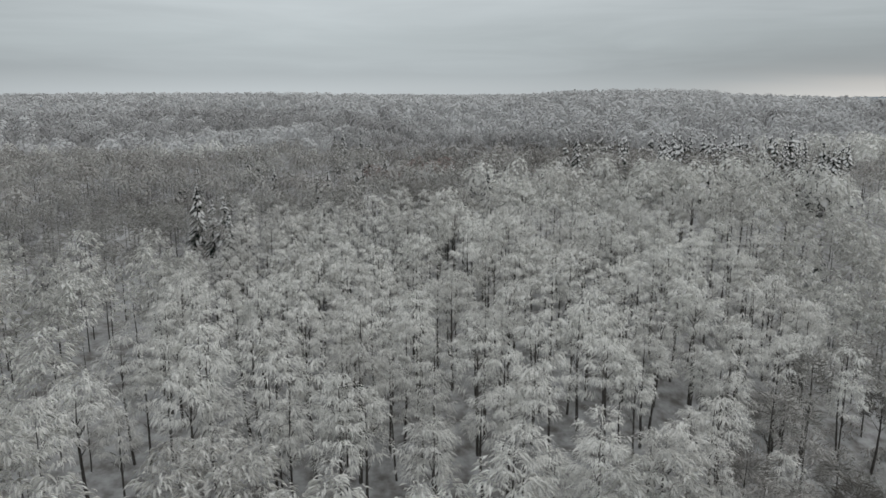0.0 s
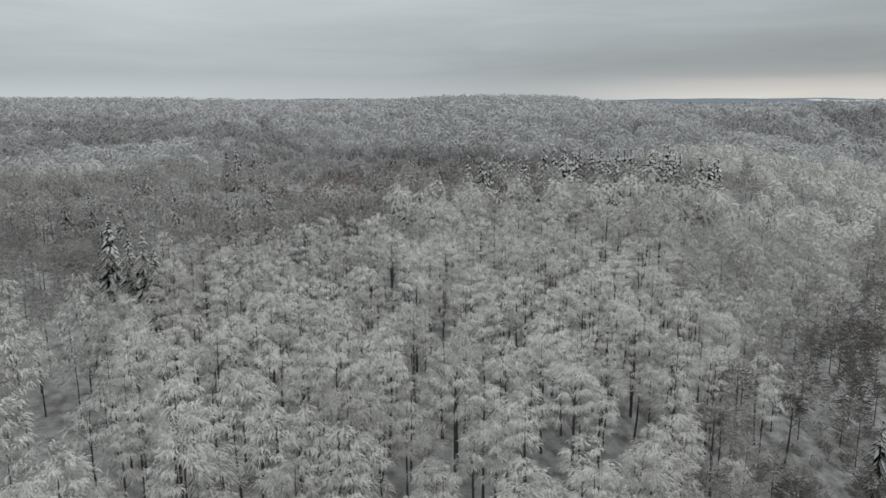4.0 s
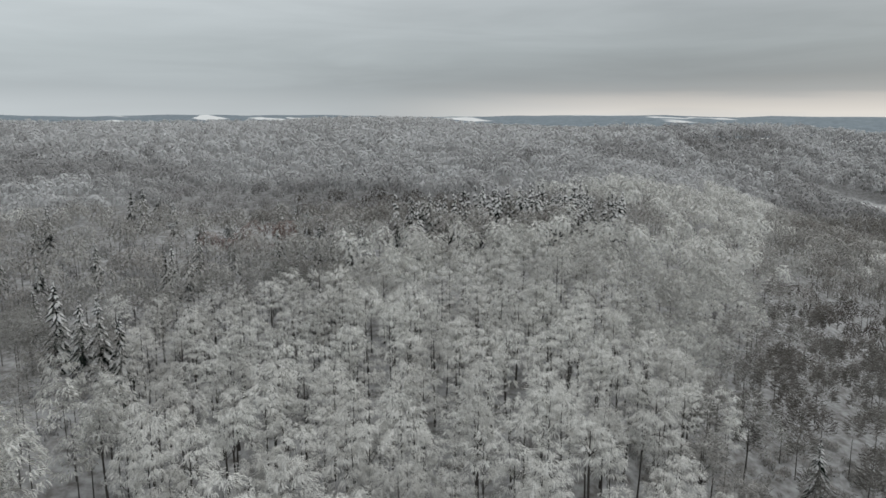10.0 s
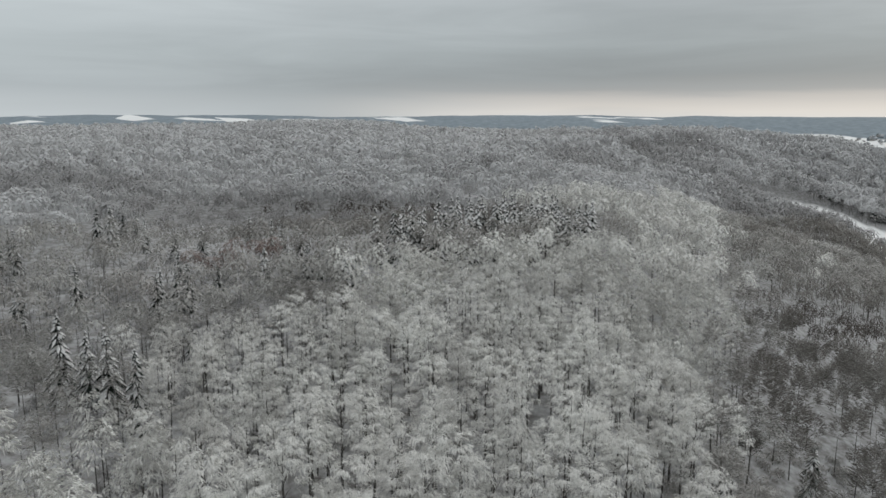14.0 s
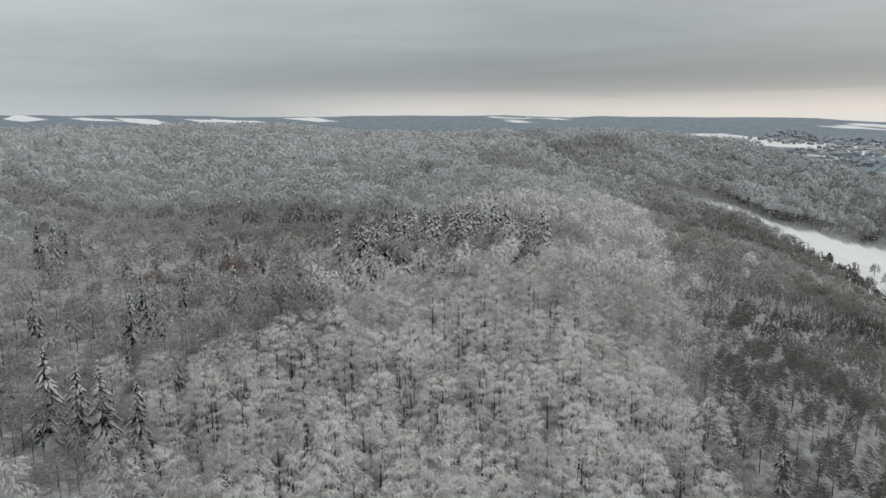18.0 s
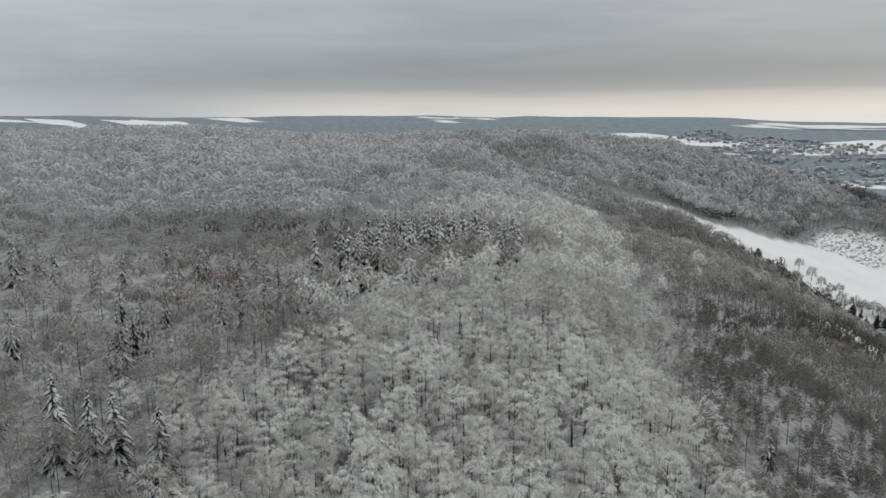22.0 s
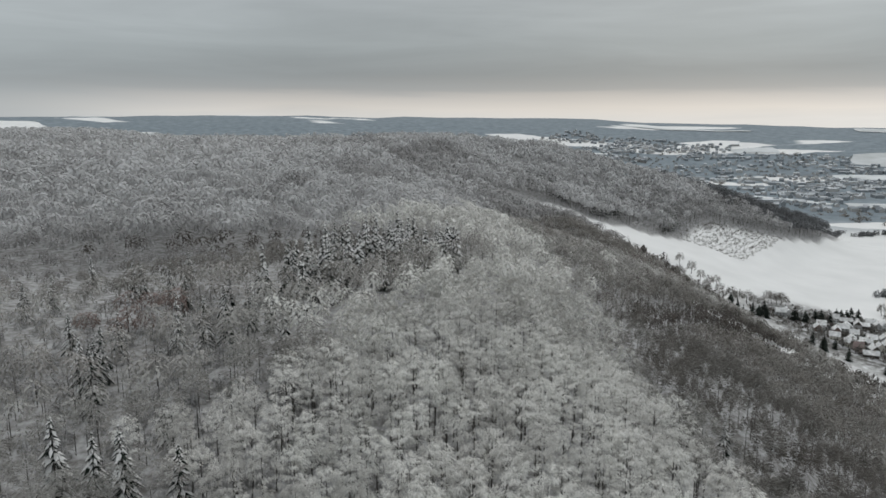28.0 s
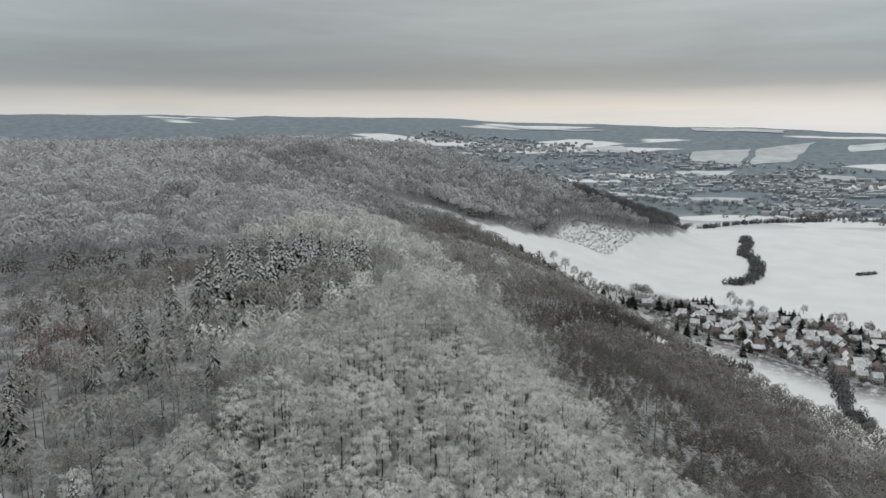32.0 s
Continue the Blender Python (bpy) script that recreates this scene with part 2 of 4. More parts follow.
def build_ground(nt, bsdf):
    """One snow cover: white fields, forest floor with litter showing, and far land of open fields and woods whose
    blue-grey stands for haze.
    """
    pos = nt.nodes.new("ShaderNodeNewGeometry").outputs["Position"]
    attr = nt.nodes.new("ShaderNodeAttribute")
    attr.attribute_name = "cover"
    sep = nt.nodes.new("ShaderNodeSeparateColor")
    nt.links.new(attr.outputs["Color"], sep.inputs[0])
    fine = link_noise(nt, 0.35, 5.0, 0.6, pos)
    field = ramp(nt, link_noise(nt, 0.02, 5.0, 0.5, pos), [(0.3, (0.68, 0.679, 0.668)), (0.7, (0.755, 0.752, 0.74))])
    litter = ramp(nt, fine, [(0.32, (0.16, 0.15, 0.14)), (0.48, (0.30, 0.295, 0.29)), (0.65, (0.44, 0.44, 0.44))])
    # blue-grey of distance haze put into the colour of the far woods
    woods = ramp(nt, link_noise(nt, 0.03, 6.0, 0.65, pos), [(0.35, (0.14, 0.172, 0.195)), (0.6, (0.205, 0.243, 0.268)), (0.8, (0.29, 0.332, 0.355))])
    # parcels of open land
    vor = nt.nodes.new("ShaderNodeTexVoronoi")
    vor.voronoi_dimensions = "2D"
    vor.inputs["Scale"].default_value = 1 / 210
    warp = nt.nodes.new("ShaderNodeVectorMath")
    warp.operation = "ADD"
    wob = nt.nodes.new("ShaderNodeTexNoise")
    wob.inputs["Scale"].default_value = 0.008
    nt.links.new(pos, wob.inputs["Vector"])
    far_off = nt.nodes.new("ShaderNodeVectorMath")
    far_off.operation = "SCALE"
    far_off.inputs["Scale"].default_value = 70.0
    nt.links.new(wob.outputs["Color"], far_off.inputs[0])
    nt.links.new(pos, warp.inputs[0])
    nt.links.new(far_off.outputs[0], warp.inputs[1])
    # parcels lie long across the valley side
    turned = nt.nodes.new("ShaderNodeMapping")
    turned.inputs["Rotation"].default_value = (0, 0, radians(-25))
    drawn = nt.nodes.new("ShaderNodeMapping")
    drawn.inputs["Scale"].default_value = (1.7, 0.55, 1.0)
    nt.links.new(warp.outputs[0], turned.inputs["Vector"])
    nt.links.new(turned.outputs[0], drawn.inputs["Vector"])
    nt.links.new(drawn.outputs[0], vor.inputs["Vector"])
    cell = nt.nodes.new("ShaderNodeSeparateColor")
    nt.links.new(vor.outputs["Color"], cell.inputs[0])
    region = link_noise(nt, 0.0011, 2.0, 0.5, pos)
    add = nt.nodes.new("ShaderNodeMath")
    add.operation = "ADD"
    nt.links.new(cell.outputs[0], add.inputs[0])
    nt.links.new(region, add.inputs[1])
    half = nt.nodes.new("ShaderNodeMath")
    half.operation = "MULTIPLY"
    half.inputs[1].default_value = 0.715
    nt.links.new(add.outputs[0], half.inputs[0])
    is_open = ramp(nt, half.outputs[0], [(0.0, (0, 0, 0)), (0.985, (0, 0, 0)), (1.0, (1, 1, 1))])
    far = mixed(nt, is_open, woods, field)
    garden = ramp(nt, link_noise(nt, 0.16, 4.0, 0.6, pos), [(0.46, (0.11, 0.105, 0.098)), (0.57, (0.30, 0.30, 0.295)), (0.70, (0.66, 0.67, 0.68))])
    open_land = mixed(nt, sep.outputs[2], field, garden)
    col = mixed(nt, sep.outputs[0], litter, open_land)
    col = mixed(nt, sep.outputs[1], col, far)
    nt.links.new(col, bsdf.inputs["Base Color"])
    bsdf.inputs["Roughness"].default_value = 0.8
    bsdf.inputs["Specular IOR Level"].default_value = 0.2
    bump(nt, bsdf, fine, 0.3, 0.25)


M_GROUND = material("snow_cover", build_ground)


def plain(name, a, b, scale, rough=0.8):
    def build(nt, bsdf):
        rnd = nt.nodes.new("ShaderNodeObjectInfo").outputs["Random"]
        col = ramp(nt, link_noise(nt, scale, 4.0), [(0.3, a), (0.7, b)])
        n = nt.nodes.new("ShaderNodeHueSaturation")
        mp = nt.nodes.new("ShaderNodeMapRange")
        mp.inputs[3].default_value, mp.inputs[4].default_value = 0.85, 1.1
        nt.links.new(rnd, mp.inputs[0])
        nt.links.new(mp.outputs[0], n.inputs["Value"])
        nt.links.new(col, n.inputs["Color"])
        nt.links.new(n.outputs[0], bsdf.inputs["Base Color"])
        bsdf.inputs["Roughness"].default_value = rough
    return material(name, build)


M_ROOFSNOW = plain("snowy_roof", (0.46, 0.46, 0.455), (0.88, 0.88, 0.87), 0.35)
# far roofs: snow dulled and blued in the colour to stand for haze
M_FARROOF = plain("hazed_snow_roof", (0.36, 0.38, 0.40), (0.56, 0.575, 0.59), 0.05)
M_TILE = plain("dark_red_roof_tile", (0.10, 0.06, 0.05), (0.30, 0.24, 0.23), 1.5)
M_DARKWOOD = plain("dark_timber", (0.05, 0.042, 0.036), (0.09, 0.075, 0.065), 1.2)
M_WALLS = [plain("cream_render", (0.50, 0.48, 0.42), (0.58, 0.55, 0.49), 0.7), plain("white_render", (0.56, 0.56, 0.55), (0.66, 0.66, 0.65), 0.7),
           plain("grey_render", (0.34, 0.34, 0.34), (0.44, 0.44, 0.43), 0.7), plain("ochre_render", (0.33, 0.27, 0.205), (0.39, 0.325, 0.25), 0.7),
           plain("brick_wall", (0.17, 0.125, 0.11), (0.22, 0.165, 0.145), 1.3), plain("pink_render", (0.38, 0.31, 0.29), (0.44, 0.36, 0.335), 0.7)]
M_SLATE = plain("weathered_slate", (0.15, 0.17, 0.185), (0.26, 0.28, 0.295), 0.4)
M_FIELD = plain("thin_field_snow", (0.44, 0.46, 0.455), (0.62, 0.64, 0.65), 0.012)
M_ROAD = plain("snowy_road", (0.22, 0.22, 0.225), (0.46, 0.46, 0.47), 0.15, 0.7)


def build_glass(nt, bsdf):
    bsdf.inputs["Base Color"].default_value = (0.03, 0.035, 0.04, 1)
    bsdf.inputs["Roughness"].default_value = 0.12


M_GLASS = material("window_glass", build_glass)


# ---- the lie of the land ----
def polyline(px, py, points, with_z=False):
    """Distance to a polyline, the side (positive to its right-hand side) and the height along it."""
    best = np.full(px.shape, 1e12)
    side, zed = np.zeros(px.shape), np.zeros(px.shape)
    for a, b in zip(points[:-1], points[1:]):
        ax, ay, bx, by = a[0], a[1], b[0], b[1]
        dx, dy = bx - ax, by - ay
        t = np.clip(((px - ax) * dx + (py - ay) * dy) / (dx * dx + dy * dy), 0, 1)
        ex, ey = px - ax - t * dx, py - ay - t * dy
        d = ex * ex + ey * ey
        nearer = d < best
        best = np.where(nearer, d, best)
        side = np.where(nearer, np.sign(dy * (px - ax) - dx * (py - ay)), side)
        if with_z:
            zed = np.where(nearer, a[2] + t * (b[2] - a[2]), zed)
    return np.sqrt(best), side, zed


BRINK = [(-60, -900), (0, -200), (8, 40), (26, 110), (66, 172), (140, 240), (195, 310), (226, 400), (222, 520), (280, 650), (390, 1200)]
FOOT = [(230, -900), (300, -160), (386, 20), (440, 98), (476, 150), (492, 204), (516, 262), (556, 322), (602, 376), (634, 420), (640, 452), (560, 488), (490, 545), (500, 1200)]
SPUR = [(600, 900, 48), (800, 770, 48), (900, 655, 36), (984, 535, -4), (1090, 445, -38), (1200, 365, -80), (1300, 314, -109)]
FIELD_EDGE = [(690, 478), (760, 446), (831, 420), (942, 406), (1037, 336), (1160, 302), (1345, 296)]
FROST_EDGE = [(-12, 40), (38, 83), (52, 108), (77, 132), (95, 152), (113, 169), (145, 189), (182, 216), (258, 288), (390, 392), (448, 430), (470, 480), (480, 900)]
GLADE = [(628, 529), (659, 521), (680, 510), (693, 492), (702, 470), (720, 456), (756, 455)]


def smooth_max(a, b, k):
    return k * np.logaddexp(a / k, b / k)


def lumps(x, y):
    """Gentle unevenness of the land."""
    return (np.sin(x / 61 + 1.3) * np.cos(y / 47 + 0.4) * 1.6 + np.sin((x + y) / 113 + 2.0) * 2.2 + np.cos((x - 1.7 * y) / 29) * 0.5)


def valley(x, y):
    w = 0.94 * y - 0.35 * x + 50
    return np.minimum(-115 + 0.34 * 30 * np.logaddexp(0, w / 30) * np.clip((2200 - x) / 900, 0, 1), 46)


def far_rim(x, y):
    """Far wooded uplands that rise round the horizon, lower to the east."""
    r = np.hypot(x, y)
    yaw = np.degrees(np.arctan2(x, y))
    top = np.interp(yaw, [-180, -60, 0, 30, 45, 58, 75, 95, 120, 180], [60, 112, 120, 116, 116, 96, 58, 22, -20, 60])
    top = top + 5 * np.sin(yaw / 4.1) + 3 * np.sin(yaw / 1.9 + 1) + 1.2 * np.sin(yaw / 0.6)
    s = np.clip((r - 2300) / 2250, 0, 1)
    s = s * s * (3 - 2 * s)
    return -125 + (top + 125) * s + s * (1 - s) * 40 * np.sin(x / 310) * np.cos(y / 270)


def ground_height(x, y):
    x, y = np.asarray(x, float), np.asarray(y, float)
    # long profile of the ridge and the plateau behind it, rounded off
    top = sum(np.interp(y + k, [-150, 60, 113, 130, 163, 193, 227, 250, 300, 340, 385, 430, 505, 667, 870, 1000, 1600],
                        [-70, -5, 8, 11, 19, 23, 25, 26, 27, 25, 28, 30, 38, 47, 55, 60, 62]) for k in (-24, -12, 0, 12, 24)) / 5
    top = top + 8 * np.exp(-((x + 55) / 60) ** 2 - ((y - 375) / 70) ** 2) + 3 * np.exp(-((x - 66) / 34) ** 2 - ((y - 200) / 34) ** 2)
    top = top - 4 * np.exp(-((x + 55) / 45) ** 2 - ((y - 205) / 60) ** 2)
    low = valley(x, y)
    d1, s1, _ = polyline(x, y, BRINK)
    d2, s2, _ = polyline(x, y, FOOT)
    d1 = np.where(s1 > 0, d1, 0)
    d2 = np.where(s2 < 0, d2, 0)
    u = d1 / np.maximum(d1 + d2, 1e-6)
    u = np.where(s2 > 0, 1.0, u)
    prof = u + 0.14 * np.sin(np.pi * u)
    massif = top + (low - top) * prof
    # steep edge below the brink, a bench on the slope, the hollow before the glade
    massif = massif - 7 * np.exp(-((d1 - 30) / 20) ** 2) * np.clip((y - 130) / 30, 0, 1) * np.clip((300 - y) / 40, 0, 1)
    massif = massif + 9 * np.exp(-((x - 138) / 30) ** 2 - ((y - 120) / 26) ** 2) - 13 * np.exp(-((x - 432) / 60) ** 2 - ((y - 405) / 60) ** 2) - 8 * np.exp(-((x - 605) / 45) ** 2 - ((y - 420) / 45) ** 2)
    ds, _, zs = polyline(x, y, SPUR, True)
    spur = zs + 4 - 0.42 * np.sqrt(ds * ds + 900) + 12
    r = np.hypot(x, y)
    h = smooth_max(massif, np.where(spur < -400, -400, spur), 5.0)
    # the plateau runs on northward for two kilometres, then sinks to the land beyond
    out = np.clip((r - 1500) / 900, 0, 1)
    out = out * out * (3 - 2 * out)
    far = far_rim(x, y)
    h = h * (1 - out) + far * out
    h = np.where(x > 1250, np.minimum(h, np.maximum(far, -122 + 6 * np.sin(x / 190) * np.cos(y / 150))), h)
    return h + lumps(x, y) * np.clip(1.2 - r / 2000, 0.15, 1)


def ground_at(x, y):
    return float(ground_height(np.array([x]), np.array([y]))[0])


def forest_mask(x, y):
    """True where trees stand."""
    _, s2, _ = polyline(x, y, FOOT)
    d2 = polyline(x, y, FOOT)[0]
    ds, _, zs = polyline(x, y, SPUR, True)
    glade = polyline(x, y, GLADE)[0] < 13
    _, sn, _ = polyline(x, y, FIELD_EDGE)
    on_spur = (sn < 0) & (x > 690) & (x < 1345) & ((ds < 125) | (x < 1000)) & (y > 260)
    north = (0.94 * y - 0.35 * x > 215) & (x < 760)
    return ((s2 < 0) | on_spur | north) & ~glade


def axis(near, step, reach):
    """Grid lines: even inside the near span, wider and wider outside."""
    a = list(np.arange(near[0], near[1] + 0.1, step))
    s = step
    while a[-1] < reach:
        s *= 1.16
        a.append(a[-1] + s)
    s = step
    while a[0] > -reach:
        s *= 1.16
        a.insert(0, a[0] - s)
    return np.array(a)


gx, gy = axis((-330, 1450), 10, 4900), axis((-40, 1000), 10, 4900)
GX, GY = np.meshgrid(gx, gy)
GZ = ground_height(GX, GY)
nx, ny = len(gx), len(gy)
verts = np.stack([GX.ravel(), GY.ravel(), GZ.ravel()], 1)
idx = np.arange(nx * ny).reshape(ny, nx)
quads = np.stack([idx[:-1, :-1], idx[:-1, 1:], idx[1:, 1:], idx[1:, :-1]], -1).reshape(-1, 4)
inside = (np.hypot(verts[:, 0], verts[:, 1])[quads] < 4750).all(1)
ground_mesh = bpy.data.meshes.new("ground")
ground_mesh.from_pydata(verts.tolist(), [], quads[inside].tolist())
ground_mesh.polygons.foreach_set("use_smooth", np.ones(len(ground_mesh.polygons), bool))
cover = ground_mesh.color_attributes.new("cover", "FLOAT_COLOR", "POINT")
fx, fy = GX.ravel(), GY.ravel()
wooded = forest_mask(fx, fy) | ((fx > 700) & forest_mask(fx, fy + 11))
rr = np.hypot(fx, fy)
# share of the far colour, haze included, grows with distance
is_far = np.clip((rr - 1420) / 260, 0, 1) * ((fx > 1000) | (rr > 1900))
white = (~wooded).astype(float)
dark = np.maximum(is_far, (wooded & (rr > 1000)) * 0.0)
yard = np.clip(1 - polyline(fx, fy, [(556, -170), (572, 20), (606, 110), (655, 190)])[0] / 95, 0, 1)
yard = np.clip(np.maximum(yard, np.clip(1 - polyline(fx, fy, [(630, -150), (632, 20), (672, 130)])[0] / 75, 0, 1)) * 2.5, 0, 1) * white
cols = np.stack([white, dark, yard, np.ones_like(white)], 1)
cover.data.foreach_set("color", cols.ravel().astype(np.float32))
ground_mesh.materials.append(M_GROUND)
tagged(new("ground", ground_mesh), "snow-covered hills, woodland floor and open white fields", "ground", kind="structure")


# ---- helpers for meshes ----
def mesh_from(name, v, f, mats, f_mat=None):
    me = bpy.data.meshes.new(name)
    v = np.asarray(v, np.float32)
    f = np.asarray(f, np.int32)
    me.vertices.add(len(v))
    me.vertices.foreach_set("co", v.ravel())
    k = f.shape[1]
    me.loops.add(f.size)
    me.loops.foreach_set("vertex_index", f.ravel())
    me.polygons.add(len(f))
    me.polygons.foreach_set("loop_start", np.arange(0, f.size, k, dtype=np.int32))
    me.polygons.foreach_set("loop_total", np.full(len(f), k, np.int32))
    for m in mats:
        me.materials.append(m)
    if f_mat is not None:
        me.polygons.foreach_set("material_index", np.asarray(f_mat, np.int32))
    me.update(calc_edges=True)
    return me


def child(name, mesh, parent, label=""):
    ob = new(name, mesh)
    ob.parent = parent
    return tagged(ob, label)


def tube(points, radii, sides):
    """A tapered tube along points: vertices and triangles."""
    points = np.asarray(points, float)
    v, f = [], []
    for i, (p, r) in enumerate(zip(points, radii)):
        d = points[min(i + 1, len(points) - 1)] - points[max(i - 1, 0)]
        d = d / np.linalg.norm(d)
        a = np.cross(d, (0.3, 1, 0.1))
        a /= np.linalg.norm(a)
        b = np.cross(d, a)
        for k in range(sides):
            q = 2 * np.pi * k / sides
            v.append(p + r * (np.cos(q) * a + np.sin(q) * b))
    for i in range(len(points) - 1):
        for k in range(sides):
            a, b = i * sides + k, i * sides + (k + 1) % sides
            f += [(a, b, b + sides), (a, b + sides, a + sides)]
    return np.array(v), np.array(f)


def join(pieces):
    v, f, n = [], [], 0
    for pv, pf in pieces:
        v.append(pv)
        f.append(pf + n)
        n += len(pv)
    return np.concatenate(v), np.concatenate(f)


def sprays(p, h, length, width, rng, kite, droop):
    """Flat sprays of twigs from points p along h, bending down at their ends."""
    n = len(p)
    h = h / (np.linalg.norm(h, axis=1, keepdims=True) + 1e-9)
    side = np.cross(h, np.array([0.0, 0.0, 1.0])) + rng.normal(0, 0.25, (n, 3))
    side /= np.linalg.norm(side, axis=1, keepdims=True) + 1e-9
    L = (length * rng.uniform(0.6, 1.35, n))[:, None]
    W = side * (width * rng.uniform(0.6, 1.35, n) / 2)[:, None]
    sag = np.array([0.0, 0.0, -1.0]) * L * (droop * rng.uniform(0.6, 1.4, n))[:, None]
    mid, tip = p + h * L * 0.5 + sag * 0.22, p + h * L * 0.86 + sag
    if kite:
        v = np.stack([p, mid + W, tip, mid - W], 1)
        k = np.arange(n)[:, None] * 4
        return v.reshape(-1, 3), np.concatenate([k + np.array([[0, 1, 2]]), k + np.array([[0, 2, 3]])], 0)
    v = np.stack([p - W * 0.4, p + W * 0.4, mid + W, mid - W, tip], 1)
    k = np.arange(n)[:, None] * 5
    return v.reshape(-1, 3), np.concatenate([k + np.array([[0, 1, 2]]), k + np.array([[0, 2, 3]]), k + np.array([[3, 2, 4]])], 0)


def crown(rng, height, radius, boughs, per, length, width, kite=False, droop=0.55, low=2.15):
    """A beech crown weighed down by rime: boughs rise from the stem, arch over and end in hanging fans of sprays."""
    lean = rng.normal(0, 0.12, 2) * radius
    ps, hs = [], []
    for i in range(boughs):
        u = (i + 0.4) / boughs
        phi = math.acos(1 - (1 - math.cos(low)) * u) * rng.uniform(0.9, 1.1)
        a = i * 2.399 + rng.normal(0, 0.28)
        out = np.array([math.cos(a), math.sin(a), 0.0])
        lat = np.array([-math.sin(a), math.cos(a), 0.0])
        reach = radius * rng.uniform(0.72, 1.12)
        tip = out * math.sin(min(phi, 1.57)) * reach + np.array([lean[0], lean[1], height * 0.655 + radius * 1.36 * math.cos(phi) * rng.uniform(0.88, 1.06)])
        root = np.array([0, 0, tip[2] - radius * rng.uniform(0.75, 1.05)])
        bend = root * 0.35 + tip * 0.65 + np.array([0, 0, radius * 0.42])
        t = (rng.uniform(0.30, 1.0, per) ** 0.7)[:, None]
        p = (1 - t) ** 2 * root + 2 * t * (1 - t) * bend + t * t * tip
        across = rng.normal(0, 1, per)[:, None]
        p = p + lat * across * radius * 0.13 * t + rng.normal(0, 0.05, (per, 3)) * radius
        ps.append(p)
        hs.append(out * rng.uniform(0.35, 1.0, (per, 1)) + lat * across * 0.75 + rng.normal(0, 0.22, (per, 3)))
    return sprays(np.concatenate(ps), np.concatenate(hs), length, width, rng, kite, droop)


def dome_crown(rng, height, radius, n, length, width, lift=0.2, lumps_n=6):
    """A full rounded crown for trees far off: overlapping sprays over an uneven dome of several heads."""
    k = np.arange(n)
    phi = np.arccos(1 - 1.22 * (k + 0.5) / n)
    a = k * 2.399 + rng.normal(0, 0.2, n)
    out = np.stack([np.cos(a), np.sin(a), 0 * a], 1)
    up = np.array([0.0, 0.0, 1.0])
    d = out * np.sin(phi)[:, None] + up * np.cos(phi)[:, None]
    heads = rng.normal(0, 1, (lumps_n, 3))
    heads[:, 2] = np.abs(heads[:, 2]) * 0.8
    heads /= np.linalg.norm(heads, axis=1, keepdims=True)
    swell = 0.78 + 0.34 * np.clip((np.max(d @ heads.T, axis=1) - 0.72) / 0.28, 0, 1) + rng.normal(0, 0.03, n)
    p = d * (radius * swell)[:, None] * np.array([1, 1, 1.25]) + up * height * 0.67
    down = out * np.cos(phi)[:, None] - up * np.sin(phi)[:, None] + rng.normal(0, 0.22, (n, 3))
    side = np.stack([-np.sin(a), np.cos(a), 0 * a], 1) + rng.normal(0, 0.15, (n, 3))
    L, W = (length * rng.uniform(0.7, 1.3, n))[:, None], (width * rng.uniform(0.7, 1.3, n) / 2)[:, None]
    tip = p + down * L * 0.55 + d * L * (lift * rng.uniform(0.2, 1.6, n))[:, None]
    v = np.stack([p - down * L * 0.45, p + side * W, tip, p - side * W], 1).reshape(-1, 3)
    q = np.arange(n)[:, None] * 4
    return v, np.concatenate([q + np.array([[0, 1, 2]]), q + np.array([[0, 2, 3]])], 0)


def twig_crown(rng, height, radius, n, length, width, kite=True):
    """A thin winter crown: fine ascending twigs that fan out of a rounded vase."""
    q = rng.uniform(0, 2 * np.pi, n)
    phi = np.arccos(1 - 1.35 * rng.uniform(0, 1, n))
    r = rng.uniform(0.35, 1.0, n) ** 0.6
    lump = 1 + 0.18 * np.sin(3 * q + rng.uniform(0, 6)) * np.sin(2 * phi)
    hor = np.stack([np.cos(q), np.sin(q), 0 * q], 1)
    base = hor * (np.sin(phi) * r * lump * radius * 0.86)[:, None]
    base[:, 2] = height * 0.68 + np.cos(phi) * r * lump * radius * 1.3
    out = hor * np.sin(phi)[:, None] * 0.9 + np.array([0, 0, 0.55]) + rng.normal(0, 0.3, (n, 3))
    out /= np.linalg.norm(out, axis=1, keepdims=True)
    flat = np.cross(out, rng.normal(0, 1, (n, 3)))
    flat /= np.linalg.norm(flat, axis=1, keepdims=True) + 1e-9
    L, W = (length * rng.uniform(0.6, 1.3, n))[:, None], (width * rng.uniform(0.6, 1.3, n))[:, None] / 2
    sag = np.array([0, 0, -0.16]) * L
    v = np.stack([base - out * L * 0.5, base + flat * W, base + out * L * 0.5 + sag, base - flat * W], 1).reshape(-1, 3)
    k = np.arange(n)[:, None] * 4
    return v, np.concatenate([k + np.array([[0, 1, 2]]), k + np.array([[0, 2, 3]])], 0)


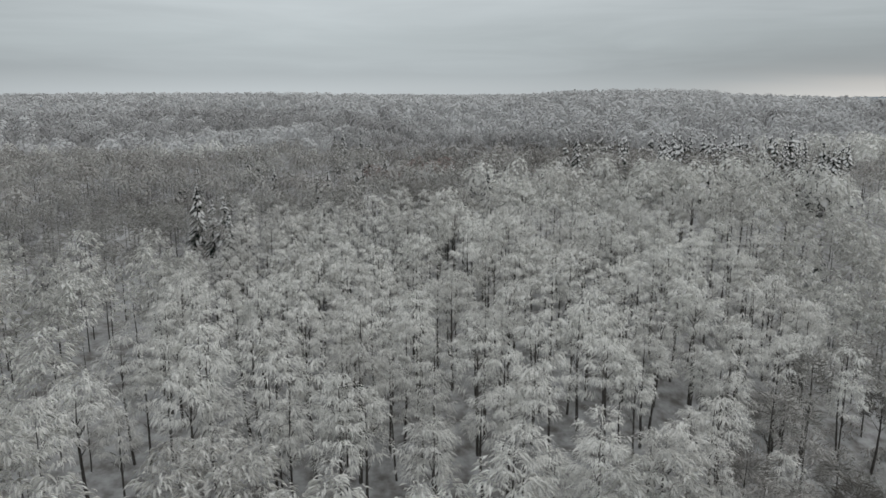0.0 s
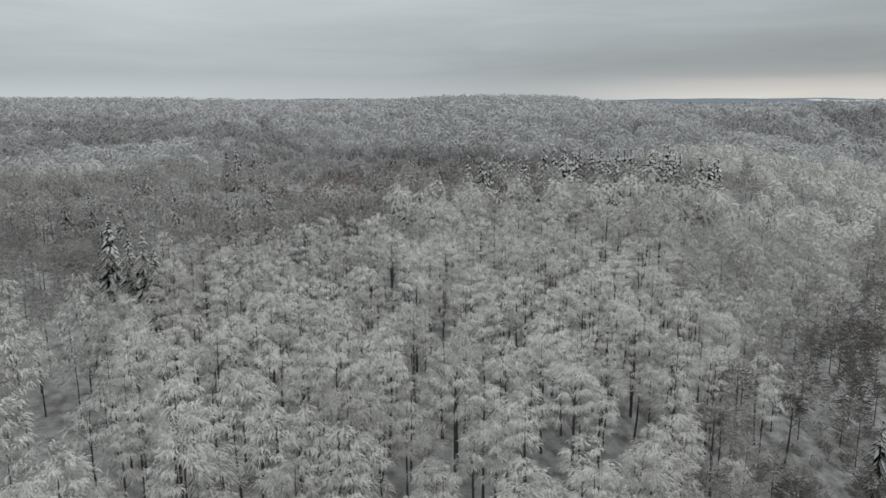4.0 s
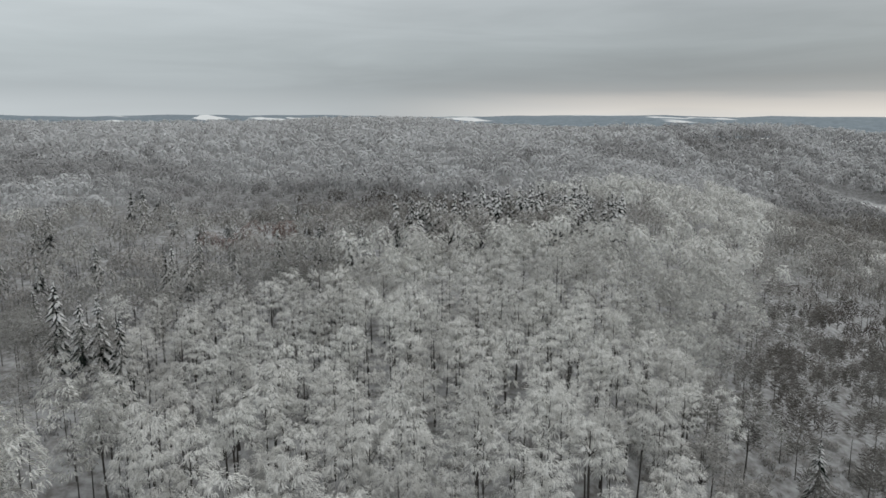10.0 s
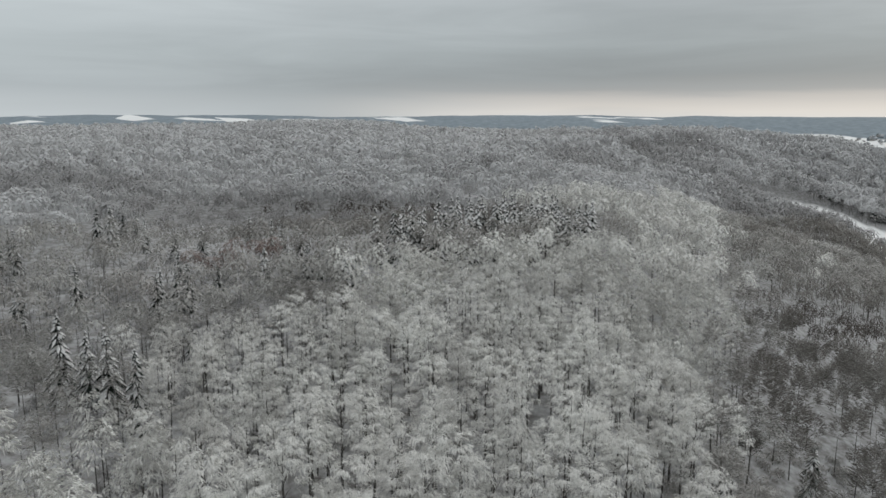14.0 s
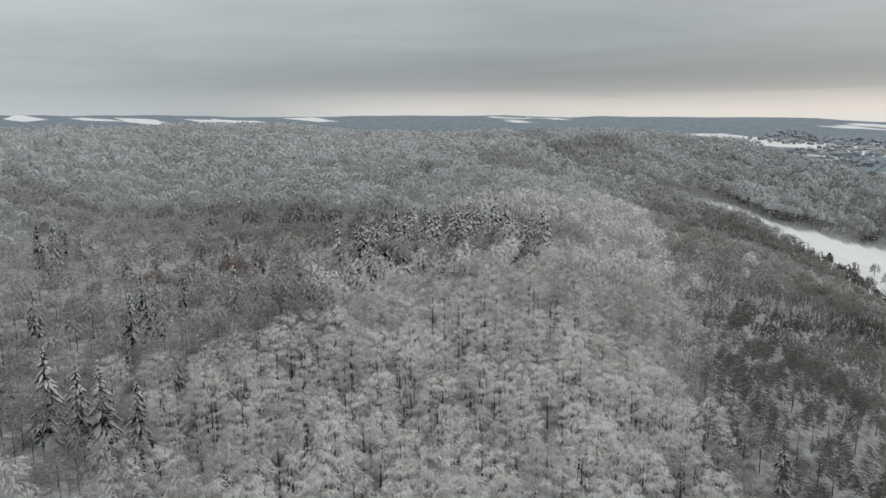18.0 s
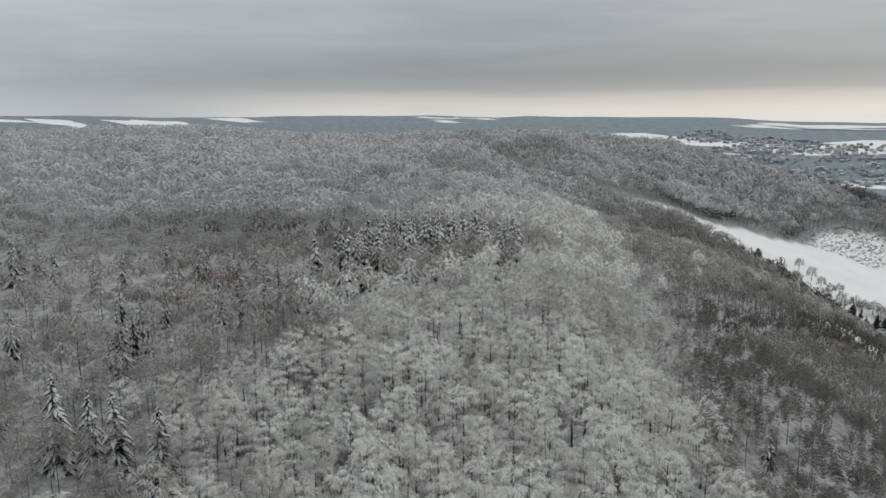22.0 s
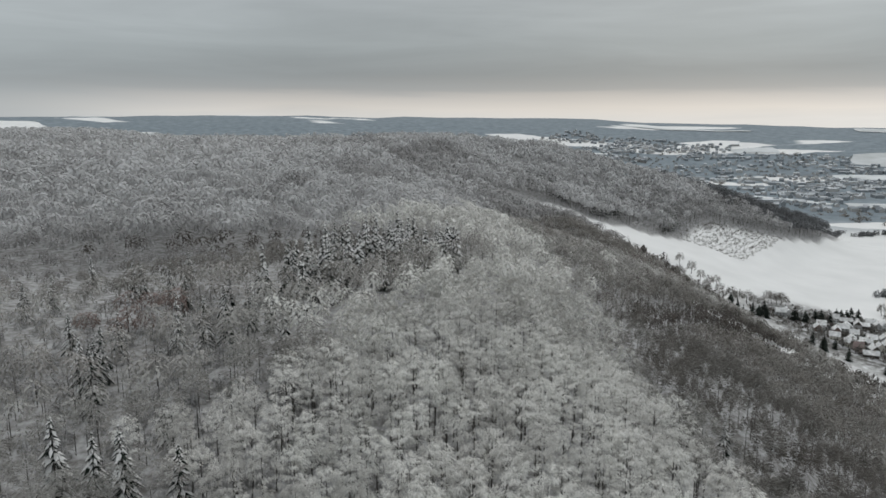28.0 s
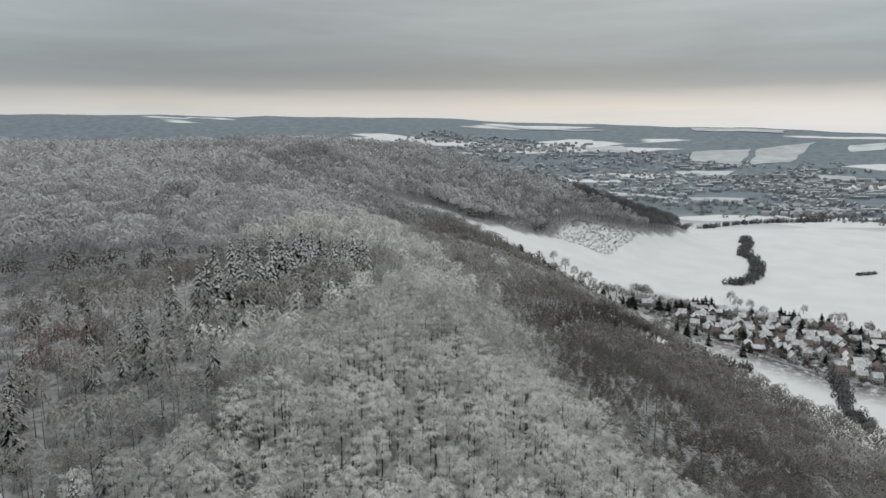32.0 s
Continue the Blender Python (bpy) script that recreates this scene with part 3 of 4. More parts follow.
def trunk_and_limbs(rng, height, radius, sides=6, limbs=8):
    bend = rng.normal(0, 0.35, 2)
    zz = np.array([-0.6, 0.25, 0.48, 0.66, 0.82]) * np.array([1, height, height, height, height])
    pts = [(bend[0] * math.sin(z / height * 3), bend[1] * math.sin(z / height * 2.3 + 0.4) - bend[1] * math.sin(0.4), z) for z in zz]
    pieces = [tube(pts, [radius * k for k in (1.25, 0.9, 0.7, 0.42, 0.1)], sides)]
    for i in range(limbs):
        t = rng.uniform(0.36, 0.66)
        z = t * height
        a = i * 2.4 + rng.uniform(-0.4, 0.4)
        reach = rng.uniform(0.5, 0.95) * 2.7 * (1.15 - t * 0.6)
        base = np.array([np.interp(z, zz, [p[0] for p in pts]), np.interp(z, zz, [p[1] for p in pts]), z])
        d = np.array([math.cos(a), math.sin(a), 0])
        pieces.append(tube([base, base + d * reach * 0.5 + (0, 0, reach * 0.75), base + d * reach + (0, 0, reach * 1.25)], [radius * 0.36, radius * 0.2, radius * 0.06], 3))
    return join(pieces)


def beech_kind(seed, height, radius, lobes, per_lobe, mat):
    rng = np.random.default_rng(seed)
    tv, tf = trunk_and_limbs(rng, height, rng.uniform(0.16, 0.24))
    if mat is M_FROST:
        cv, cf = crown(rng, height, radius, lobes, per_lobe, 0.95, 0.14)
    elif mat is M_HALF:
        cv, cf = join([crown(rng, height, radius, lobes, per_lobe, 1.3, 0.14, droop=0.4), twig_crown(rng, height, radius, 380, 1.5, 0.09)])
    else:
        cv, cf = twig_crown(rng, height, radius, 640, 1.5, 0.10)
    me = mesh_from("beech_crown", cv, cf, [mat])
    me.attributes.new("calm", "FLOAT", "POINT").data.foreach_set("value", np.full(len(me.vertices), 0.25, np.float32))
    return mesh_from("beech_trunk", tv, tf, [M_BARK]), me


def gaps(x, y):
    """Small openings in the wood."""
    g = np.hypot((x + 56) / 6, (y - 113) / 11) < 1
    g |= np.hypot((x - 70) / 9, (y - 104) / 12) < 1
    g |= np.hypot((x - 92) / 5, (y - 108) / 6) < 1
    g |= np.hypot((x - 20) / 6, (y - 97) / 5) < 1
    g |= np.hypot((x + 18) / 5, (y - 140) / 4) < 1
    g |= np.hypot((x - 738) / 20, (y - 574) / 34) < 1
    g |= np.hypot((x - 768) / 30, (y - 488) / 10) < 1
    g |= np.hypot((x - 858) / 22, (y - 430) / 9) < 1
    return g


def scattered(rng, x0, x1, y0, y1, step):
    xs, ys = np.meshgrid(np.arange(x0, x1, step), np.arange(y0, y1, step))
    xs, ys = xs.copy(), ys.copy()
    xs[1::2] += step / 2
    xs, ys = xs.ravel() + rng.uniform(-0.36, 0.36, xs.size) * step, ys.ravel() + rng.uniform(-0.36, 0.36, ys.size) * step
    ok = forest_mask(xs, ys) & ~gaps(xs, ys) & (rng.uniform(0, 1, len(xs)) > 0.05)
    return xs[ok], ys[ok]


def dark_stand(x, y):
    """The unfrosted brown stand round the spruces, with a straight northern limit."""
    limit = 376 - 0.48 * (x - 50)
    return 1 / ((1 + np.exp(-(limit - y) / 5)) * (1 + np.exp(-(y - 236) / 8)) * (1 + np.exp((x - 148) / 9)) * (1 + np.exp(-(x + 32) / 14)))


def frost_share(x, y, z):
    """How thickly a stand is rimed: full on the windy ridge, thin in the hollows and low on the slope."""
    d, side, _ = polyline(x, y, FROST_EDGE)
    f = np.clip(0.62 - d * np.sign(side) / np.where(side > 0, np.where(y < 190, 42, 46), 22), 0.0, 1.0)
    stand = (x > 172) & (y < 200 + 0.085 * (x - 168)) & (y > 120)
    f = np.where(stand, np.minimum(f, 0.22), np.where((x > 195) & (y >= 219) & (side > 0), np.maximum(f, np.where(x < 345, 0.36 - 0.0012 * np.clip(x - 200, 0, 145), 0.20)), f))
    west = 0.13 / (1 + np.exp((x + 22 - 0.25 * (y - 150)) / 12)) / (1 + np.exp(-(y - 150) / 14))
    band = dark_stand(x, y) * 0.72
    young = np.exp(-((x - 75) / 60) ** 2 - ((y - 222) / 18) ** 2) * 0.36
    brow = 0.3 * np.exp(-((x - 218) / 42) ** 2 - ((y - 256) / 30) ** 2)
    plateau = 0.24 * np.clip((y - 260) / 120, 0, 1) * (1 - 0.5 * np.clip((y - 420) / 250, 0, 1)) + 0.04 * np.exp(-((x - 120) / 75) ** 2 - ((y - 425) / 70) ** 2) + 0.04 / (1 + np.exp((x + 20) / 25)) * np.clip((700 - y) / 200, 0, 1) * np.clip((y - 220) / 60, 0, 1)
    wide = 0.18 * np.sin(x / 83 + 0.5) * np.sin(y / 67) + 0.10 * np.sin((x + y) / 37) + 0.1 * np.sin((x - 2 * y) / 51)
    f = np.where((y > 440) & (x > 280), np.maximum(f, 0.62), f)
    return np.clip(f - west - band - young - brow - plateau + wide * np.clip((y - 120) / 80, 0, 1), 0, 1)


# ---- conifers: places of single trees, the dark row on the ridge and scattered groups ----
rng = np.random.default_rng(11)
FIRS = [(95.2, 113.8, 17), (-52, 171, 19.5), (-57, 184, 20), (-66.5, 191.6, 22), (-61, 187, 18.5), (-41, 231, 19), (-47, 339, 20), (-52, 345, 18), (9, 245, 19),
        (3, 248, 18), (-4, 252, 18), (14, 222, 18), (123, 575, 16), (-78, 255, 14), (-90, 262, 15), (-62, 262, 15), (-100, 270, 14), (-30, 268, 15), (-18, 262, 14),
        (-74, 214, 15), (-36, 205, 13), (395, 170, 16), (394, 139, 15), (346, 110, 14), (399, 102, 15), (352, 114, 12), (107, 89, 12), (115, 78, 13), (162, 68, 14), (186, 57, 13),
        (371, 174, 15), (25, 266, 17), (22, 251, 17), (18, 284, 16), (22, 301, 15), (99, 184, 15), (-81, 313, 17), (-86, 316, 16), (-41, 359, 17), (-14, 317, 14), (-26, 311, 14), (-35, 329, 15),
        (-39, 241, 18), (-30, 248, 17), (-34, 244, 16), (11, 341, 15), (-36, 352, 15), (-84, 335, 16), (-120, 351, 15), (14, 313, 16), (45, 325, 16), (20, 318, 14), (28, 258, 16), (17, 258, 17), (27, 246, 15)]
SINGLES = len(FIRS)
row = []
while len(row) < 88:
    fx0, fy0 = rng.uniform(46, 152), rng.uniform(242, 300)
    if fy0 < (282 if fx0 < 75 else 298) - 0.1 * abs(fx0 - 100) and fy0 > (258 if fx0 < 75 else 251) + 6 * math.sin(fx0 / 11) and all(math.hypot(fx0 - r[0], fy0 - r[1]) > 3.4 for r in row):
        row.append((fx0, fy0, rng.uniform(20, 26)))
FIRS = FIRS + row
fir_xy = np.array([(f[0], f[1]) for f in FIRS])
lone_xy, row_xy = fir_xy[:SINGLES], fir_xy[SINGLES:]


def crowded(x, y):
    """True where a broadleaf tree would stand inside a conifer or hide a single one from the south."""
    x, y = np.atleast_1d(x), np.atleast_1d(y)
    near = np.min(np.hypot(fir_xy[:, 0] - x[:, None], fir_xy[:, 1] - y[:, None]), axis=1) < 2.7
    return near | (np.min(np.hypot((lone_xy[:, 0] + 0.25 * (lone_xy[:, 1] - y[:, None]) - x[:, None]) / 2.4, (lone_xy[:, 1] - 1.8 - y[:, None]) / 4.2), axis=1) < 1) | (np.min(np.hypot(row_xy[:, 0] - x[:, None], row_xy[:, 1] - y[:, None]), axis=1) < 4.4)


def stunted(x, y):
    """How tall the wood grows: lower in the western hollow and in the young brown stand behind the spruce row."""
    young = 0.40 * dark_stand(x, y) / (1 + np.exp(-(y - 298) / 4))
    west = 0.17 / (1 + np.exp((x + 24 - 0.2 * (y - 150)) / 8)) / (1 + np.exp(-(y - 148) / 8))
    brown = 0.22 * ((x > 168) & (x < 420) & (y < 197 + 0.085 * (x - 168)) & (y > 165))
    off, near_side, _ = polyline(x, y, GLADE)
    lane = 0.65 * np.exp(-(np.minimum(off, 400) / 62) ** 4) * (near_side > 0)
    return np.maximum(1 - young - west - brown - lane, 0.35)



def fir_meshes(seed, height, tiers, snowy, around=10, slim=0.22, hang=0.7):
    rng = np.random.default_rng(seed)
    tv, tf = tube([(0, 0, -0.5), (0, 0, height * 0.5), (0, 0, height * 0.99)], [0.22, 0.14, 0.02], 6)
    nv, nf, sv, sf, n1, n2 = [], [], [], [], 0, 0
    for i in range(tiers):
        u = i / (tiers - 1)
        z = height * (0.10 + 0.88 * u)
        reach = (height * 0.185) * (1 - u) ** 0.85 + 0.22
        m = max(4, int(around * (1 - u * 0.6)))
        for k in range(m):
            a = 2 * math.pi * k / m + i * 0.7 + rng.normal(0, 0.15)
            L = reach * rng.uniform(0.6, 1.25)
            d, s = np.array([math.cos(a), math.sin(a), 0]), np.array([-math.sin(a), math.cos(a), 0])
            w = L * slim + 0.10
            z = z + rng.normal(0, 0.6 if around > 9 else 1.0) * (1 - 0.8 * u)
            root, mid, tip = np.array([0, 0, z]), d * L * 0.6 + (0, 0, z - L * 0.34 * hang), d * L + (0, 0, z - L * hang)
            p = [root, mid + s * w + (0, 0, -0.22), mid + (0, 0, 0.05), mid - s * w + (0, 0, -0.22), tip]
            nv += p
            nf += [(n1, n1 + 1, n1 + 2), (n1, n1 + 2, n1 + 3), (n1 + 1, n1 + 4, n1 + 2), (n1 + 2, n1 + 4, n1 + 3)]
            n1 += 5
            if rng.uniform() < snowy:
                h = (0.19 if around > 9 else 0.34) + 0.14 * rng.uniform()
                ws = w * (rng.uniform(0.6, 1.05) if around > 9 else rng.uniform(0.7, 1.2))
                q = [d * L * 0.22 + (0, 0, z - L * 0.08 * hang + h * 0.7), mid + s * ws + (0, 0, -0.1 + h * 0.3), mid + (0, 0, 0.08 + h), mid - s * ws + (0, 0, -0.1 + h * 0.3), tip * np.array([1.04, 1.04, 1]) + (0, 0, h * 0.6)]
                sv += q
                sf += [(n2, n2 + 1, n2 + 2), (n2, n2 + 2, n2 + 3), (n2 + 1, n2 + 4, n2 + 2), (n2 + 2, n2 + 4, n2 + 3)]
                n2 += 5
    return mesh_from("fir_trunk", tv, tf, [M_BARK]), mesh_from("fir_branches", nv, nf, [M_NEEDLE]), mesh_from("fir_snow", sv, sf, [M_SNOWPAD])


def stand_tree(name, meshes, x, y, scale, turn, label, category, group):
    top = new(name)
    top.matrix_basis = pose(x, y, ground_at(x, y), 0, 0, turn) @ Matrix.Diagonal((scale[0], scale[0], scale[1], 1))
    for part_name, me, lab in meshes:
        tagged(child(part_name, me, top, lab), kind="stuff" if part_name in ("branch", "snow") else "")
    return tagged(top, label, category, group)


fir_kinds = [fir_meshes(50 + k, 15.0, (21, 20, 16, 17)[k], (0.8, 0.76, 0.8, 0.84)[k], (13, 13, 9, 9)[k], (0.14, 0.15, 0.26, 0.26)[k], (0.75, 0.7, 0.85, 0.75)[k]) for k in range(4)]
for n, (x, y, h) in enumerate(FIRS):
    kind = fir_kinds[n % 2] if n < SINGLES else fir_kinds[2 + n % 2]
    in_row = n >= SINGLES
    stand_tree("spruce_tree", [("trunk", kind[0], ""), ("branch", kind[1], ""), ("snow", kind[2], "snow lying on the branches")], x, y, (h / 15.0, h / 15.0), n * 77 % 360,
               "dark green spruce with thick snow on drooping branches" if in_row else "dark spruce with snow-dusted branches among bare beeches", "tree", "spruces in the ridge row" if in_row else "scattered spruces")


# ---- beeches near the flight: single trees ----
NEAR = (-52, 74, 84, 190)
kinds = {}
rng = np.random.default_rng(4)
for k in range(5):
    kinds["frost", k] = beech_kind(100 + k, 23.0, rng.uniform(3.4, 4.2), 28, 40, M_FROST)
for k in range(3):
    kinds["half", k] = beech_kind(200 + k, 22.0, 3.9, 22, 20, M_HALF)
    kinds["bare", k] = beech_kind(300 + k, 20.0, 3.6, 24, 26, M_BARE)
LABELS = {"frost": "tall beech with drooping twigs white with rime", "half": "tall grey beech with thinly rimed twigs", "bare": "bare grey-brown beech with little frost"}
rng = np.random.default_rng(5)
xs, ys = scattered(rng, NEAR[0], NEAR[1], NEAR[2], NEAR[3], 6.6)
zs = ground_height(xs, ys)
share = frost_share(xs, ys, zs) + rng.normal(0, 0.10, len(xs))
for x, y, f in zip(xs, ys, share):
    if crowded(x, y)[0]:
        continue
    sort = "frost" if f > 0.62 else "half" if f > 0.3 else "bare"
    kind = kinds[sort, int(rng.integers(0, 5 if sort == "frost" else 3))]
    s = rng.uniform(0.84, 1.12) * float(stunted(x, y))
    stand_tree("beech_tree", [("trunk", kind[0], ""), ("crown", kind[1], "")], x, y, (s * rng.uniform(0.92, 1.12), s), rng.uniform(0, 360), LABELS[sort], "tree", "beeches on the ridge")


# ---- the rest of the wood, ever simpler with distance ----
def wood(name, label, templates, x, y, z, rng, mat, tall=1.0, calm=0.5):
    """Many trees joined into one mesh: each a turned and scaled template."""
    vs, fs, tones, n = [], [], [], 0
    pick = rng.integers(0, len(templates), len(x))
    for i, (tv, tf) in enumerate(templates):
        m = pick == i
        c = int(m.sum())
        if not c:
            continue
        a = rng.uniform(0, 2 * np.pi, c)
        s = rng.uniform(0.76, 1.17, c) * stunted(x[m], y[m])
        w = s * rng.uniform(0.9, 1.15, c)
        ca, sa = np.cos(a)[:, None], np.sin(a)[:, None]
        X = (tv[:, 0] * ca - tv[:, 1] * sa) * w[:, None] + x[m][:, None]
        Y = (tv[:, 0] * sa + tv[:, 1] * ca) * w[:, None] + y[m][:, None]
        Z = tv[:, 2] * (s * tall)[:, None] + z[m][:, None]
        vs.append(np.stack([X, Y, Z], -1).reshape(-1, 3))
        fs.append((tf[None] + (np.arange(c) * len(tv))[:, None, None] + n).reshape(-1, 3))
        n += c * len(tv)
        tones.append(np.repeat(rng.uniform(0, 1, c), len(tv)))
    if vs:
        me = mesh_from(name, np.concatenate(vs), np.concatenate(fs), [mat])
        me.attributes.new("tone", "FLOAT", "POINT").data.foreach_set("value", np.concatenate(tones).astype(np.float32))
        me.attributes.new("calm", "FLOAT", "POINT").data.foreach_set("value", np.full(n, calm, np.float32))
        tagged(new(name, me), label, "trees", kind="stuff")


def stems(x, y, z, rng, name, height):
    tv, tf = tube([(0, 0, -0.5), (0.1, 0, height * 0.5), (0, 0.1, height * 0.85)], [0.16, 0.10, 0.04], 3)
    wood(name, "dark upright trunks of the beech wood", [(tv, tf)], x, y, z, rng, M_BARK)


def crowns(seed, kinds_n, height, radius, boughs, per, length, width, twigs, thin, thick):
    """Templates for the joined wood: domed and rimed, half and half, thin and bare."""
    made = {"frost": [], "half": [], "bare": []}
    for k in range(kinds_n):
        g = np.random.default_rng(seed + k)
        made["frost"].append(crown(g, height, radius, boughs, per, length, width, True))
        made["half"].append(join([crown(g, height, radius * 0.95, max(5, boughs * 2 // 3), max(3, per * 2 // 3), length, width * 0.8, True, 0.4), twig_crown(g, height, radius * 0.95, twigs // 2, thin, thick)]))
        made["bare"].append(twig_crown(g, height, radius * 0.95, twigs, thin, thick))
    return made


def domes(seed, kinds_n, height, radius, n, length, width):
    made = {"frost": [], "half": [], "bare": []}
    for k in range(kinds_n):
        g = np.random.default_rng(seed + k)
        for sort, slim, lift in (("frost", 1.0, 0.15), ("half", 0.85, 0.3), ("bare", 0.7, 0.45)):
            made[sort].append(dome_crown(g, height, radius, n, length, width * slim, lift))
    return made


fine_t = crowns(450, 5, 23.0, 4.0, 24, 17, 1.1, 0.27, 330, 1.6, 0.15)
back_t = domes(520, 5, 23.0, 4.8, 18, 3.3, 2.7)
mid_t = {"frost": [], "half": [], "bare": []}
for k in range(6):
    g = np.random.default_rng(400 + k)
    r = g.uniform(3.7, 4.5)
    mid_t["frost"].append(join([dome_crown(g, 23.0, r * 0.86, 58, 1.5, 0.95, 0.25), crown(g, 23.0, r, 15, 5, 1.3, 0.42, True)]))
    mid_t["half"].append(join([dome_crown(g, 23.0, r * 0.82, 44, 1.5, 0.7, 0.35), crown(g, 23.0, r, 14, 5, 1.3, 0.34, True, 0.4)]))
    mid_t["bare"].append(join([dome_crown(g, 22.5, r * 0.84, 66, 1.5, 0.42, 0.5), twig_crown(g, 23.0, r * 0.92, 46, 1.6, 0.17)]))
plain_t = domes(430, 6, 23.0, 4.3, 52, 2.0, 1.4)
slope_t = domes(470, 6, 21.5, 3.8, 70, 1.7, 0.85)
far_t = domes(500, 6, 23.0, 4.7, 30, 2.8, 2.2)
CALM = {"plain": 0.85, "fine": 0.3, "mid": 0.62, "slope": 0.7, "far": 0.92, "spur": 0.85}
MATS = {"frost": M_FROST, "half": M_HALF, "bare": M_BARE}
# plateau, far and spur bands use the tones with haze in the colour
HAZED = {"frost": M_RIMED, "half": M_PALE, "bare": M_GREY}
NAMES = {"frost": "rimed_beech_wood", "half": "thinly_rimed_beech_wood", "bare": "bare_beech_wood"}
TELLS = {"frost": "beech wood white with rime", "half": "grey beech wood with thin rime", "bare": "grey-brown bare beech wood"}
rng = np.random.default_rng(21)
bands = [("fine", -105, 175, 64, 205, 7.0), ("mid", -230, 330, 60, 345, 7.5), ("slope", 90, 600, -40, 430, 7.4), ("plain", -260, 345, 345, 520, 7.4), ("far", -700, 760, -60, 1250, 8.3), ("spur", 700, 1345, 280, 1250, 7.2)]
for band, x0, x1, y0, y1, step in bands:
    x, y = scattered(rng, x0, x1, y0, y1, step)
    wedge = (x > -85 - 0.62 * (y - 100)) & ((x > 40) | (y > 75))
    in_mid = (x > -85 - 0.62 * (y - 100)) & (x < 330) & (y > 60) & (y < 345)
    on_slope = (x > 90 + np.maximum(0, y - 150) * 0.9) & (x < 600) & (y > -40) & (y < 430) & ~in_mid
    core_box = (x > -105) & (x < 175) & (y > 64) & (y < 205)
    if band == "fine":
        ok = ~((x > NEAR[0]) & (x < NEAR[1]) & (y > NEAR[2]) & (y < NEAR[3])) & (x > -85 - 0.62 * (y - 100))
    elif band == "mid":
        ok = ~core_box & (x > -85 - 0.62 * (y - 100)) & ((x > 40) | (y > 75))
    elif band == "slope":
        ok = ~in_mid & on_slope
    elif band == "plain":
        ok = ~on_slope
    elif band == "far":
        ok = ~on_slope & ~((x > -260) & (x < 345) & (y > 345) & (y < 520)) & ~((x > -85 - 0.62 * (y - 100)) & (x < 330) & (y > 60) & (y < 345)) & (x > -280 - 0.55 * np.maximum(y - 300, 0)) & (x < 700)
        ok &= ~((y < 60) & (x < -120)) & ((y < 620) | (rng.uniform(0, 1, len(x)) < 0.6))
    else:
        crest_y = np.interp(x, [600, 800, 900, 984, 1090, 1200, 1300], [900, 770, 655, 535, 445, 365, 314])
        ok = y < crest_y + 45
    x, y = x[ok], y[ok]
    near_fir = crowded(x, y)
    near_fir |= (np.abs(y - 201 - 0.085 * (x - 168)) < 1.2) & (x > 172) & (x < 400)
    x, y = x[~near_fir], y[~near_fir]
    z = ground_height(x, y)
    f = frost_share(x, y, z) + rng.normal(0, 0.06 if band in ("far", "plain") else 0.12, len(x)) + 0.52 * (band == "spur") + 0.15 * ((band == "far") & (y > 650)) + 0.24 * (band == "slope") * np.clip(0.35 + np.sin(x / 23 + 1) + np.sin(y / 19 + x / 60), 0, 1.2)
    f = np.where((x < -8 + 0.25 * (y - 150)) & (y > 150) & (y < 330), np.minimum(f, 0.61), f)
    red = (np.hypot((x + 12) / 16, (y - 262) / 12) < 1) & (band == "mid")
    dusk = (x + 0.35 * y + rng.normal(0, 14, len(x)) > 1190) & (band == "spur")
    edge = 376 - 0.48 * (x - 50)
    brown = ((x > 5) & (x < 150) & (y < edge) & (y > edge - 20 / (1 + np.exp((50 - x) / 8)))) | (x > 168) & (x < 440) & (y < 197 + 0.085 * (x - 168)) & (y > 170 + 0.03 * (x - 168) + 6 * np.sin(x / 17))
    for sort, lo, hi in (("frost", 0.62, 9), ("half", 0.3, 0.62), ("bare", -9, 0.3)):
        m = (f > lo) & (f <= hi) & ~red & ~brown & ~dusk
        if band == "far":
            back = m & (y > 690)
            wood(NAMES[sort], TELLS[sort], back_t[sort], x[back], y[back], z[back], rng, HAZED[sort], calm=CALM[band])
            m = m & (y <= 690)
        wood(NAMES[sort], TELLS[sort], {"fine": fine_t, "mid": mid_t, "slope": slope_t, "plain": plain_t}.get(band, far_t)[sort], x[m], y[m], z[m], rng, (HAZED if band in ("plain", "far", "spur") else MATS)[sort], calm=CALM[band])
    if red.any():
        wood("larch_stand", "russet larches with little frost", mid_t["bare"], x[red], y[red], z[red], rng, M_RED, 0.85)
    if dusk.any():
        wood("dark_spur_wood", "dark bare wood on the end of the spur", far_t["bare"], x[dusk], y[dusk], z[dusk], rng, M_HAZEDARK, 1.0, 0.85)
    if brown.any():
        wood("brown_stand", "dense dark brown young stand free of frost", {"fine": fine_t, "mid": mid_t, "slope": slope_t, "plain": plain_t}.get(band, far_t)["bare"], x[brown], y[brown], z[brown], rng, M_BROWN, 1.0, CALM[band])
    if band in ("mid", "fine"):
        yg = (np.exp(-((x - 78) / 68) ** 2 - ((y - 226) / 24) ** 2) < 0.35) & ((f > 0.5) | (rng.uniform(0, 1, len(x)) < 0.3)) & (y < 300)
        stems(x[yg], y[yg], z[yg], rng, "beech_trunks", 14)
    elif band in ("slope", "spur"):
        stems(x, y, z, rng, "beech_trunks", 18)


